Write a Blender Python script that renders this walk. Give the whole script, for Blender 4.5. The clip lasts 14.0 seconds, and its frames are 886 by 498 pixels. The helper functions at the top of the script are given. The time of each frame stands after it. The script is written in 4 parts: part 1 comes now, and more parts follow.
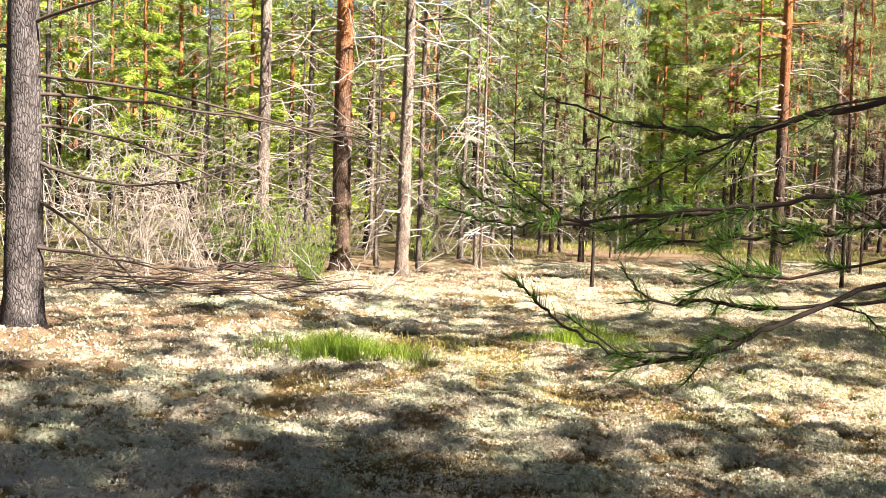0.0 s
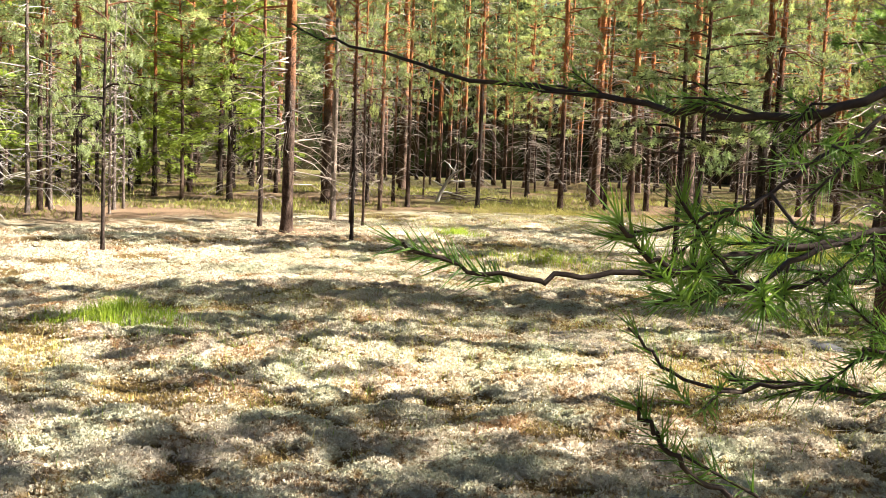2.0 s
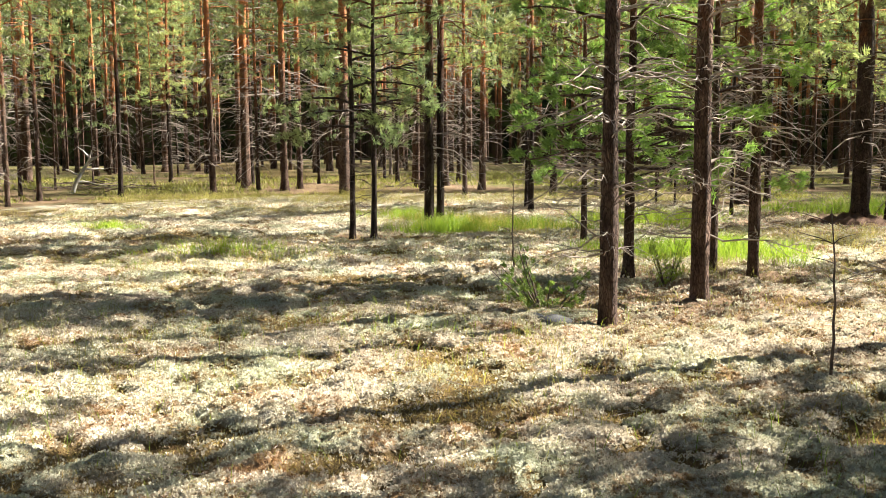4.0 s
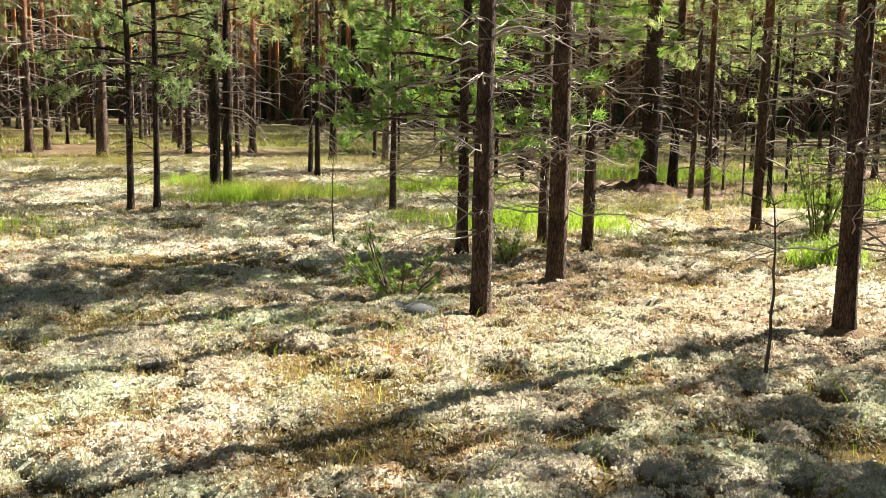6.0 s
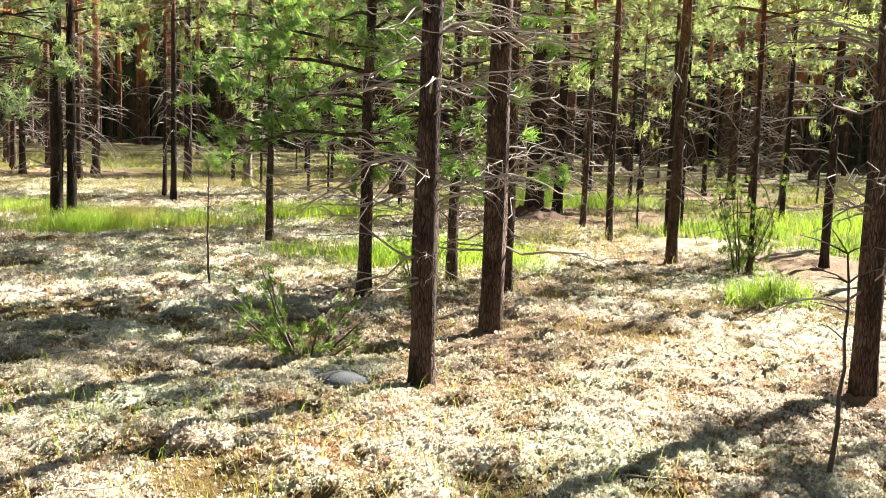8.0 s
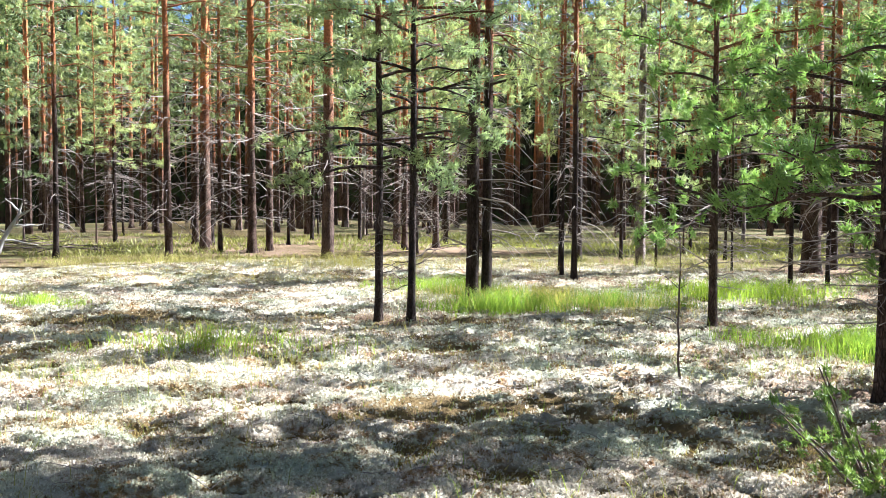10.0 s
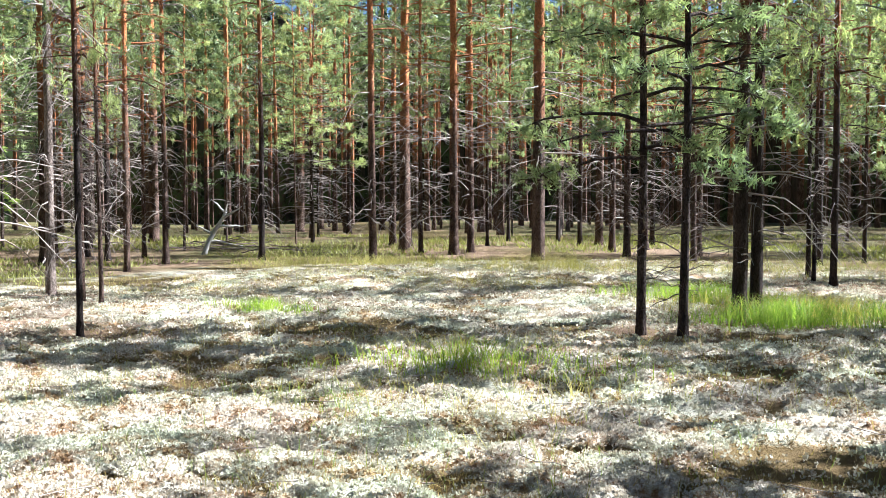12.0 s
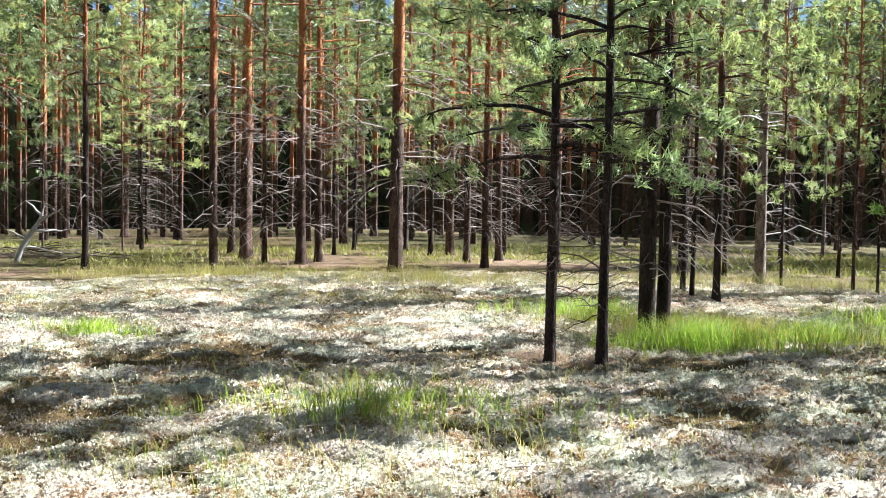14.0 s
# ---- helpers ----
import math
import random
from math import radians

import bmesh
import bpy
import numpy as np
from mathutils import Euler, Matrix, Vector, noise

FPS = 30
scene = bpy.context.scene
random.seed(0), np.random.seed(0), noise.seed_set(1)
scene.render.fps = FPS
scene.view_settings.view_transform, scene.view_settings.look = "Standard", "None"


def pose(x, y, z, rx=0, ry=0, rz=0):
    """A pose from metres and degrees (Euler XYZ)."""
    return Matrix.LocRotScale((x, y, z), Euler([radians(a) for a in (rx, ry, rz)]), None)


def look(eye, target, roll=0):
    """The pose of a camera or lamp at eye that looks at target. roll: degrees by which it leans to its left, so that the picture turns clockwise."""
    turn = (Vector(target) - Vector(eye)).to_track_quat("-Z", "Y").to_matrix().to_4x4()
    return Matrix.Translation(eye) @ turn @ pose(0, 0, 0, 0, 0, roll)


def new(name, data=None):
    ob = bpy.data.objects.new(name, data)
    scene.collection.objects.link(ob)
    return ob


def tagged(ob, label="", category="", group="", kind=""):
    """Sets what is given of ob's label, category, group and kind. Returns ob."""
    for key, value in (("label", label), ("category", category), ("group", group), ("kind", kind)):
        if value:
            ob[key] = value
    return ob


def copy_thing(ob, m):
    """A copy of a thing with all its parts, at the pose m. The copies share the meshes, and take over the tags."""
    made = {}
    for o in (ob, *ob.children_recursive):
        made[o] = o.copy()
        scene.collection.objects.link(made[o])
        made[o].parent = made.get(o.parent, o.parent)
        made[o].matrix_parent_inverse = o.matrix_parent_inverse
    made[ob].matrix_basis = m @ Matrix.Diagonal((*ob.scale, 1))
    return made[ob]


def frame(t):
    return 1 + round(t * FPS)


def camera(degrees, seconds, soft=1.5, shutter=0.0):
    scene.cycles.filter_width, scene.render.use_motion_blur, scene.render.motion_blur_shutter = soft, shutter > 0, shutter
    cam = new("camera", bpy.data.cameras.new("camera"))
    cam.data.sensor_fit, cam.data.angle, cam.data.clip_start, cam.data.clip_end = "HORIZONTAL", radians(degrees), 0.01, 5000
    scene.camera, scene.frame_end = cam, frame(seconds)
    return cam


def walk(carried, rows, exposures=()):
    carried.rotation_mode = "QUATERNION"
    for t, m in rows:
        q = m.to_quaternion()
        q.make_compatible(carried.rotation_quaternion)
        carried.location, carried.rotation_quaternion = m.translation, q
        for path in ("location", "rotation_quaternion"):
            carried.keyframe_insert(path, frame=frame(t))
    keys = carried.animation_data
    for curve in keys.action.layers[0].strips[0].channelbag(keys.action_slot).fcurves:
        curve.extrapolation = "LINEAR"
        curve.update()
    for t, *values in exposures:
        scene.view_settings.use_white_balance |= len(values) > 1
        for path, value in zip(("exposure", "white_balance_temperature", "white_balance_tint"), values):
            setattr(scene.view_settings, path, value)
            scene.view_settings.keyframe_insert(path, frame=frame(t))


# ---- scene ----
cam = camera(47.4, 14.0, soft=0.5)
PATH = [
    (0, (7.251, -16.474, 1.59), (5.474, -15.564, 1.466), 1.8),
    (0.5, (7.008, -16.475, 1.59), (5.344, -15.378, 1.424), 1.8),
    (1, (6.674, -16.418, 1.603), (5.174, -15.108, 1.414), 2.2),
    (1.5, (6.404, -16.369, 1.596), (5.111, -14.855, 1.409), 3.5),
    (2, (6.207, -16.38, 1.637), (5.101, -14.724, 1.45), 2.3),
    (2.4, (5.998, -16.332, 1.651), (4.996, -14.611, 1.469), 0.4),
    (2.5, (5.934, -16.325, 1.644), (4.963, -14.586, 1.463), -0.0),
    (3, (5.685, -16.203, 1.621), (4.904, -14.373, 1.421), -0.3),
    (3.2, (5.634, -16.076, 1.604), (4.932, -14.215, 1.399), -0.3),
    (5.3, (4.536, -15.094, 1.614), (4.332, -13.118, 1.378), 0.1),
    (5.5, (4.487, -14.972, 1.64), (4.327, -12.994, 1.389), 0.2),
    (6, (4.301, -14.62, 1.606), (4.332, -12.641, 1.317), 0.9),
    (6.5, (4.252, -14.242, 1.607), (4.498, -12.287, 1.268), 1.5),
    (7, (4.138, -13.789, 1.576), (4.485, -11.852, 1.22), 1.8),
    (7.2, (4.099, -13.628, 1.582), (4.481, -11.695, 1.239), 1.8),
    (9.3, (3.272, -12.214, 1.46), (3.236, -10.217, 1.357), 0.6),
    (9.5, (3.166, -12.065, 1.455), (3.039, -10.072, 1.356), 0.1),
    (10, (2.856, -11.633, 1.419), (2.504, -9.666, 1.325), 0.3),
    (10.5, (2.502, -11.324, 1.422), (1.965, -9.401, 1.304), 0.3),
    (11, (2.172, -11.02, 1.397), (1.492, -9.143, 1.272), -0.5),
    (11.5, (1.868, -10.732, 1.376), (1.171, -8.86, 1.277), -0.0),
    (12, (1.601, -10.46, 1.367), (0.923, -8.581, 1.274), 0.0),
    (12.5, (1.279, -10.102, 1.346), (0.613, -8.218, 1.268), 0.1),
    (13, (1.021, -9.819, 1.316), (0.448, -7.904, 1.247), 0.6),
    (13.5, (0.836, -9.484, 1.331), (0.388, -7.537, 1.254), 0.5),
    (14, (0.63, -9.05, 1.323), (0.278, -7.082, 1.249), 0.9),
]
walk(cam, [(t, look(eye, ahead, roll)) for t, eye, ahead, roll in PATH],
     [(0, 2.5, 5850, 12), (2, 2.65, 5800, 12), (5.3, 2.55, 5650, 8), (7.2, 2.65, 5800, 7), (9.3, 3.2, 4800, 16), (10, 2.95, 4800, 14), (11, 2.65, 4720, 12), (14, 2.6, 4850, 13)])

# ---- world, sun and exposure ----
SUN_DIR = Vector((0.84, 0.545, 0.80)).normalized()      # towards the sun
world = bpy.data.worlds.new("world")
scene.world = world
world.use_nodes = True
_wn = world.node_tree
_sky = _wn.nodes.new("ShaderNodeTexSky")
_sky.sky_type = "NISHITA"
_sky.sun_disc = False
_sky.sun_elevation = math.asin(SUN_DIR.z)
_sky.sun_rotation = math.atan2(SUN_DIR.x, SUN_DIR.y)
_wn.links.new(_sky.outputs[0], _wn.nodes["Background"].inputs[0])
_wn.nodes["Background"].inputs[1].default_value = 0.017
sun_data = bpy.data.lights.new("sun", "SUN")
sun_data.energy, sun_data.angle, sun_data.color = 5.0, radians(0.6), (1.0, 0.88, 0.68)
sun = new("sun", sun_data)
sun.matrix_world = look(SUN_DIR * 100, (0, 0, 0))

# ---- materials ----


def material(name, rough=0.9, spec=0.2):
    m = bpy.data.materials.new(name)
    m.use_nodes = True
    b = m.node_tree.nodes["Principled BSDF"]
    b.inputs["Roughness"].default_value = rough
    b.inputs["Specular IOR Level"].default_value = spec
    return m, m.node_tree, b


def node(nt, kind, **values):
    n = nt.nodes.new(kind)
    for k, v in values.items():
        n.inputs[k].default_value = v
    return n


def coords(nt, scale=(1, 1, 1), space="Object"):
    tc = nt.nodes.new("ShaderNodeTexCoord")
    mp = nt.nodes.new("ShaderNodeMapping")
    mp.inputs["Scale"].default_value = scale
    nt.links.new(tc.outputs[space], mp.inputs[0])
    return mp.outputs[0]


def noise_tex(nt, vec, scale, detail=4.0, rough=0.6):
    n = node(nt, "ShaderNodeTexNoise", Scale=scale, Detail=detail, Roughness=rough)
    nt.links.new(vec, n.inputs["Vector"])
    return n.outputs["Fac"]


def ramp(nt, fac, *stops):
    r = nt.nodes.new("ShaderNodeValToRGB")
    e = r.color_ramp.elements
    while len(e) < len(stops):
        e.new(0.5)
    for el, (p, c) in zip(e, stops):
        el.position = p
        el.color = (*c, 1) if len(c) == 3 else c
    nt.links.new(fac, r.inputs[0])
    return r.outputs[0]


def mixed(nt, fac, a, b, mode="MIX"):
    m = nt.nodes.new("ShaderNodeMix")
    m.data_type, m.blend_type = "RGBA", mode
    for sock, v in ((m.inputs[0], fac), (m.inputs[6], a), (m.inputs[7], b)):
        if isinstance(v, (int, float)):
            sock.default_value = v
        elif isinstance(v, tuple):
            sock.default_value = (*v, 1)
        else:
            nt.links.new(v, sock)
    return m.outputs[2]


def maths(nt, op, a, b=0.0, clamp=False):
    m = nt.nodes.new("ShaderNodeMath")
    m.operation, m.use_clamp = op, clamp
    for sock, v in zip(m.inputs, (a, b)):
        if isinstance(v, (int, float)):
            sock.default_value = v
        else:
            nt.links.new(v, sock)
    return m.outputs[0]


def bump(nt, b, height, strength, dist):
    n = node(nt, "ShaderNodeBump", Strength=strength, Distance=dist)
    nt.links.new(height, n.inputs["Height"])
    nt.links.new(n.outputs[0], b.inputs["Normal"])


def bark_material(name, low_a, low_b, high, switch):
    """Plated bark, grey-brown below and flaky orange from about `switch` metres up."""
    m, nt, b = material(name, 0.92, 0.15)
    v = coords(nt, (1, 1, 0.28))
    vor = node(nt, "ShaderNodeTexVoronoi", Scale=46.0)
    vor.feature = "DISTANCE_TO_EDGE"
    warp = nt.nodes.new("ShaderNodeVectorMath")
    wn = node(nt, "ShaderNodeTexNoise", Scale=14.0, Detail=3.0)
    nt.links.new(v, wn.inputs["Vector"])
    sc = nt.nodes.new("ShaderNodeVectorMath")
    sc.operation = "SCALE"
    sc.inputs[3].default_value = 0.03
    nt.links.new(wn.outputs["Color"], sc.inputs[0])
    nt.links.new(v, warp.inputs[0])
    nt.links.new(sc.outputs[0], warp.inputs[1])
    nt.links.new(warp.outputs[0], vor.inputs["Vector"])
    crack = ramp(nt, vor.outputs["Distance"], (0.0, (0.42, 0.40, 0.38)), (0.16, (1, 1, 1)))
    grain = noise_tex(nt, v, 60, 5, 0.7)
    big = noise_tex(nt, coords(nt, (1, 1, 0.6)), 3.0, 3)
    low = mixed(nt, grain, low_a, low_b)
    low = mixed(nt, ramp(nt, noise_tex(nt, coords(nt, (1, 1, 0.5)), 7.0, 4, 0.7), (0.42, (0, 0, 0)), (0.6, (0.85, 0.85, 0.85))), low, tuple(0.6 * c for c in low_a))
    flake = mixed(nt, grain, tuple(c * 0.6 for c in high), tuple(min(1, c * 1.25) for c in high))
    tc = nt.nodes.new("ShaderNodeTexCoord")
    sep = nt.nodes.new("ShaderNodeSeparateXYZ")
    nt.links.new(tc.outputs["Object"], sep.inputs[0])
    up = maths(nt, "ADD", sep.outputs[2], maths(nt, "MULTIPLY", big, 4.0))
    up = maths(nt, "MULTIPLY", maths(nt, "SUBTRACT", up, switch + 1.5), 0.45, True)
    col = mixed(nt, up, low, flake)
    info = nt.nodes.new("ShaderNodeObjectInfo")
    col = mixed(nt, 1.0, mixed(nt, 1.0, col, crack, "MULTIPLY"),
                ramp(nt, info.outputs["Random"], (0, (0.72, 0.72, 0.74)), (1, (1.15, 1.1, 1.05))), "MULTIPLY")
    nt.links.new(col, b.inputs["Base Color"])
    h = maths(nt, "ADD", crack, maths(nt, "MULTIPLY", grain, 0.6))
    bump(nt, b, h, 0.9, 0.02)
    return m


def twig_material(name, a, c):
    m, nt, b = material(name, 0.9, 0.15)
    v = coords(nt)
    f = noise_tex(nt, v, 9, 5, 0.7)
    f2 = noise_tex(nt, v, 1.3, 2)
    col = mixed(nt, f, a, c)
    col = mixed(nt, maths(nt, "MULTIPLY", f2, 0.6), col, tuple(0.5 * x for x in a))
    nt.links.new(col, b.inputs["Base Color"])
    bump(nt, b, noise_tex(nt, v, 90, 3), 0.5, 0.004)
    return m


def leaf_material(name, a, c, translucent=0.35, rust=0.0):
    """Needles and blades: colour varies by piece and in large soft patches, with light passing through."""
    m, nt, b = material(name, 0.55, 0.35)
    geo = nt.nodes.new("ShaderNodeNewGeometry")
    v = coords(nt)
    big = noise_tex(nt, v, 0.9, 3)
    f = maths(nt, "ADD", maths(nt, "MULTIPLY", geo.outputs["Random Per Island"], 0.55), maths(nt, "MULTIPLY", big, 0.5))
    col = mixed(nt, f, a, c)
    if rust:
        dead = ramp(nt, noise_tex(nt, v, 1.7, 2), (0.66, (0, 0, 0)), (0.72, (1, 1, 1)))
        col = mixed(nt, maths(nt, "MULTIPLY", dead, rust), col, (0.33, 0.13, 0.04))
    info = nt.nodes.new("ShaderNodeObjectInfo")
    col = mixed(nt, 1.0, col, ramp(nt, info.outputs["Random"], (0, (0.72, 0.78, 0.8)), (1, (1.35, 1.28, 1.05))), "MULTIPLY")
    nt.links.new(col, b.inputs["Base Color"])
    tr = nt.nodes.new("ShaderNodeBsdfTranslucent")
    nt.links.new(mixed(nt, 1.0, col, (1.2, 1.22, 0.72), "MULTIPLY"), tr.inputs[0])
    mx = nt.nodes.new("ShaderNodeMixShader")
    mx.inputs[0].default_value = translucent
    nt.links.new(b.outputs[0], mx.inputs[1])
    nt.links.new(tr.outputs[0], mx.inputs[2])
    nt.links.new(mx.outputs[0], nt.nodes["Material Output"].inputs[0])
    return m


BARK = bark_material("pine_bark", (0.08, 0.052, 0.039), (0.225, 0.155, 0.12), (0.52, 0.21, 0.08), 3.2)
BARK_PALE = bark_material("pale_bark", (0.20, 0.155, 0.13), (0.42, 0.355, 0.31), (0.46, 0.27, 0.15), 9.0)
# Darker copy of the pine bark, with shade put into its colour.
BARK_SHADED = bark_material("shaded_bark", (0.042, 0.03, 0.025), (0.125, 0.092, 0.076), (0.42, 0.17, 0.065), 3.6)
GREY_BARK = bark_material("grey_bark", (0.10, 0.082, 0.078), (0.27, 0.235, 0.23), (0.42, 0.22, 0.11), 9.0)
# Twig colour taken darker, so the boughs carry their own tree's shade.
BOUGH_SHADED = twig_material("shaded_bough_bark", (0.035, 0.024, 0.019), (0.115, 0.085, 0.07))
TWIG = twig_material("dead_twig", (0.24, 0.19, 0.155), (0.45, 0.39, 0.34))
TWIG_DARK = twig_material("dark_twig", (0.07, 0.05, 0.042), (0.19, 0.145, 0.12))
SILVER = twig_material("weathered_wood", (0.40, 0.36, 0.32), (0.66, 0.62, 0.57))
NEEDLE = leaf_material("pine_needles", (0.10, 0.14, 0.065), (0.46, 0.51, 0.28), 0.48, 0.3)
NEEDLE_YOUNG = leaf_material("young_pine_needles", (0.13, 0.23, 0.06), (0.40, 0.52, 0.14), 0.45, 0.9)
NEEDLE_NEAR = leaf_material("near_pine_needles", (0.055, 0.13, 0.03), (0.24, 0.38, 0.08), 0.4)
SPRUCE = leaf_material("spruce_needles", (0.16, 0.235, 0.035), (0.41, 0.47, 0.09), 0.45)
GRASS = leaf_material("green_grass", (0.07, 0.15, 0.012), (0.38, 0.46, 0.06), 0.5)
GRASS_DRY = leaf_material("dry_grass", (0.20, 0.20, 0.05), (0.46, 0.40, 0.15), 0.4)
# Needles again, darkened to put the depth of the woods' shade into colour.
NEEDLE_FAR_SHADED = leaf_material("far_shaded_needles", (0.045, 0.065, 0.03), (0.24, 0.28, 0.13), 0.3)
MOSS = leaf_material("moss_and_litter", (0.14, 0.085, 0.04), (0.42, 0.34, 0.14), 0.25)
UNDER = leaf_material("undergrowth", (0.10, 0.12, 0.03), (0.34, 0.33, 0.10), 0.35)
JUNIPER = leaf_material("juniper_leaves", (0.10, 0.16, 0.035), (0.30, 0.37, 0.09), 0.4)


def lichen_colour(nt, v, fine):
    """Cream to grey-white, with pinkish-brown dead patches and greenish spells."""
    mid, wide = noise_tex(nt, v, 22, 3, 0.7), noise_tex(nt, v, 2.6, 4, 0.65)
    tone = maths(nt, "ADD", maths(nt, "MULTIPLY", fine, 0.35), maths(nt, "MULTIPLY", mid, 0.65))
    col = ramp(nt, tone, (0.2, (0.22, 0.19, 0.14)), (0.42, (0.52, 0.49, 0.41)), (0.72, (0.74, 0.71, 0.62)))
    brown = ramp(nt, maths(nt, "ADD", maths(nt, "MULTIPLY", mid, 0.5), maths(nt, "MULTIPLY", wide, 0.6)), (0.44, (0.58, 0.39, 0.24)), (0.55, (1, 0.97, 0.93)))
    green = ramp(nt, noise_tex(nt, v, 1.1, 3), (0.42, (1, 0.96, 0.92)), (0.62, (0.90, 0.97, 0.86)))
    return mixed(nt, 1.0, mixed(nt, 1.0, col, brown, "MULTIPLY"), green, "MULTIPLY")


def ground_material():
    m, nt, b = material("forest_floor", 0.97, 0.08)
    v = coords(nt)
    n1, n2, n3 = noise_tex(nt, v, 0.55, 4), noise_tex(nt, v, 4.5, 5, 0.7), noise_tex(nt, v, 60, 4, 0.75)
    moss = mixed(nt, n2, (0.06, 0.038, 0.018), (0.22, 0.15, 0.055))
    lichen = lichen_colour(nt, v, noise_tex(nt, v, 130, 3, 0.8))
    grown = nt.nodes.new("ShaderNodeAttribute")
    grown.attribute_name = "lichen"
    f = ramp(nt, maths(nt, "ADD", grown.outputs["Fac"], maths(nt, "MULTIPLY", maths(nt, "SUBTRACT", n2, 0.5), 1.0)), (0.35, (0, 0, 0)), (0.7, (1, 1, 1)))
    col = mixed(nt, f, moss, lichen)
    att = nt.nodes.new("ShaderNodeAttribute")
    att.attribute_name = "litter"
    litter = mixed(nt, n3, (0.10, 0.06, 0.038), (0.38, 0.26, 0.165))
    woods = nt.nodes.new("ShaderNodeAttribute")
    woods.attribute_name = "woods"
    under = mixed(nt, ramp(nt, n1, (0.42, (0, 0, 0)), (0.58, (1, 1, 1))), (0.055, 0.07, 0.02), (0.09, 0.05, 0.028))
    col = mixed(nt, woods.outputs["Fac"], col, mixed(nt, n2, under, (0.17, 0.15, 0.055)))
    lf = ramp(nt, maths(nt, "ADD", att.outputs["Fac"], maths(nt, "MULTIPLY", maths(nt, "SUBTRACT", n2, 0.5), 1.2)), (0.3, (0, 0, 0)), (0.62, (1, 1, 1)))
    col = mixed(nt, lf, col, litter)
    col = mixed(nt, maths(nt, "MULTIPLY", n3, 0.35), col, (0.08, 0.06, 0.035))
    nt.links.new(col, b.inputs["Base Color"])
    bump(nt, b, maths(nt, "ADD", n3, maths(nt, "MULTIPLY", n2, 2.0)), 1.0, 0.03)
    return m


def lichen_material():
    m, nt, b = material("reindeer_lichen", 0.98, 0.05)
    v = coords(nt)
    geo = nt.nodes.new("ShaderNodeNewGeometry")
    col = lichen_colour(nt, v, geo.outputs["Random Per Island"])
    nt.links.new(col, b.inputs["Base Color"])
    tr = nt.nodes.new("ShaderNodeBsdfTranslucent")
    nt.links.new(col, tr.inputs[0])
    mx = nt.nodes.new("ShaderNodeMixShader")
    mx.inputs[0].default_value = 0.3
    nt.links.new(b.outputs[0], mx.inputs[1])
    nt.links.new(tr.outputs[0], mx.inputs[2])
    nt.links.new(mx.outputs[0], nt.nodes["Material Output"].inputs[0])
    return m


FLOOR = ground_material()
LICHEN = lichen_material()


def backdrop_material():
    m, nt, b = material("forest_with_painted_shade", 1.0, 0.0)
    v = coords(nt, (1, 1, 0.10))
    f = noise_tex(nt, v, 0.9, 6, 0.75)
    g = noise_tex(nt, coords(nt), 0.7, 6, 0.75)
    # Near-black is the shade among far trunks, painted into the sheet's colour.
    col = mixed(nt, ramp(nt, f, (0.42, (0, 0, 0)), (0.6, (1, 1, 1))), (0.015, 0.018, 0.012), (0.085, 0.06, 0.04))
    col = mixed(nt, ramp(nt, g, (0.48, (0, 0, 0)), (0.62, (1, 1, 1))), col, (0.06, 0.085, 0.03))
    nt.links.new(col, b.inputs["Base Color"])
    return m


BACKDROP = backdrop_material()

# ---- mesh helpers ----


class Build:
    """Collects vertices and faces for one mesh."""

    def __init__(self):
        self.v, self.f, self.n = [], [], 0

    def add(self, verts, faces):
        self.v.append(np.asarray(verts, float).reshape(-1, 3))
        self.f.extend((np.asarray(faces) + self.n).tolist())
        self.n += len(self.v[-1])

    def tube(self, pts, radii, sides=5):
        p = np.asarray(pts, float)
        r = np.asarray(radii, float).reshape(-1)
        d = np.gradient(p, axis=0)
        d /= np.linalg.norm(d, axis=1)[:, None] + 1e-9
        ref = np.array((0, 0, 1.0)) if abs(d[0, 2]) < 0.8 else np.array((1.0, 0, 0))
        a = np.cross(d, ref)
        a /= np.linalg.norm(a, axis=1)[:, None] + 1e-9
        c = np.cross(d, a)
        th = np.arange(sides) * 2 * np.pi / sides
        ring = a[:, None] * np.cos(th)[None, :, None] + c[:, None] * np.sin(th)[None, :, None]
        v = p[:, None] + ring * r[:, None, None]
        i = np.arange(len(p) - 1)[:, None] * sides
        j, k = np.arange(sides)[None], (np.arange(sides)[None] + 1) % sides
        q = np.stack([i + j, i + k, i + sides + k, i + sides + j], -1).reshape(-1, 4)
        self.add(v, q)

    def blades(self, base, tips, width, rng):
        """Thin triangles from base points to tips."""
        base, tips = np.asarray(base), np.asarray(tips)
        d = tips - base
        side = np.cross(d, rng.normal(size=d.shape))
        side *= (np.asarray(width).reshape(-1, 1) / 2) / (np.linalg.norm(side, axis=1)[:, None] + 1e-9)
        v = np.stack([base - side, base + side, tips], 1)
        self.add(v, np.arange(len(base) * 3).reshape(-1, 3))

    def mesh(self, name, mat, smooth=True):
        m = bpy.data.meshes.new(name)
        m.from_pydata(np.concatenate(self.v).tolist(), [], self.f)
        m.materials.append(mat)
        m.polygons.foreach_set("use_smooth", [smooth] * len(m.polygons))
        m.update()
        return m


def part(name, mesh, parent, label=""):
    ob = new(name, mesh)
    ob.parent = parent
    return tagged(ob, label=label) if label else ob


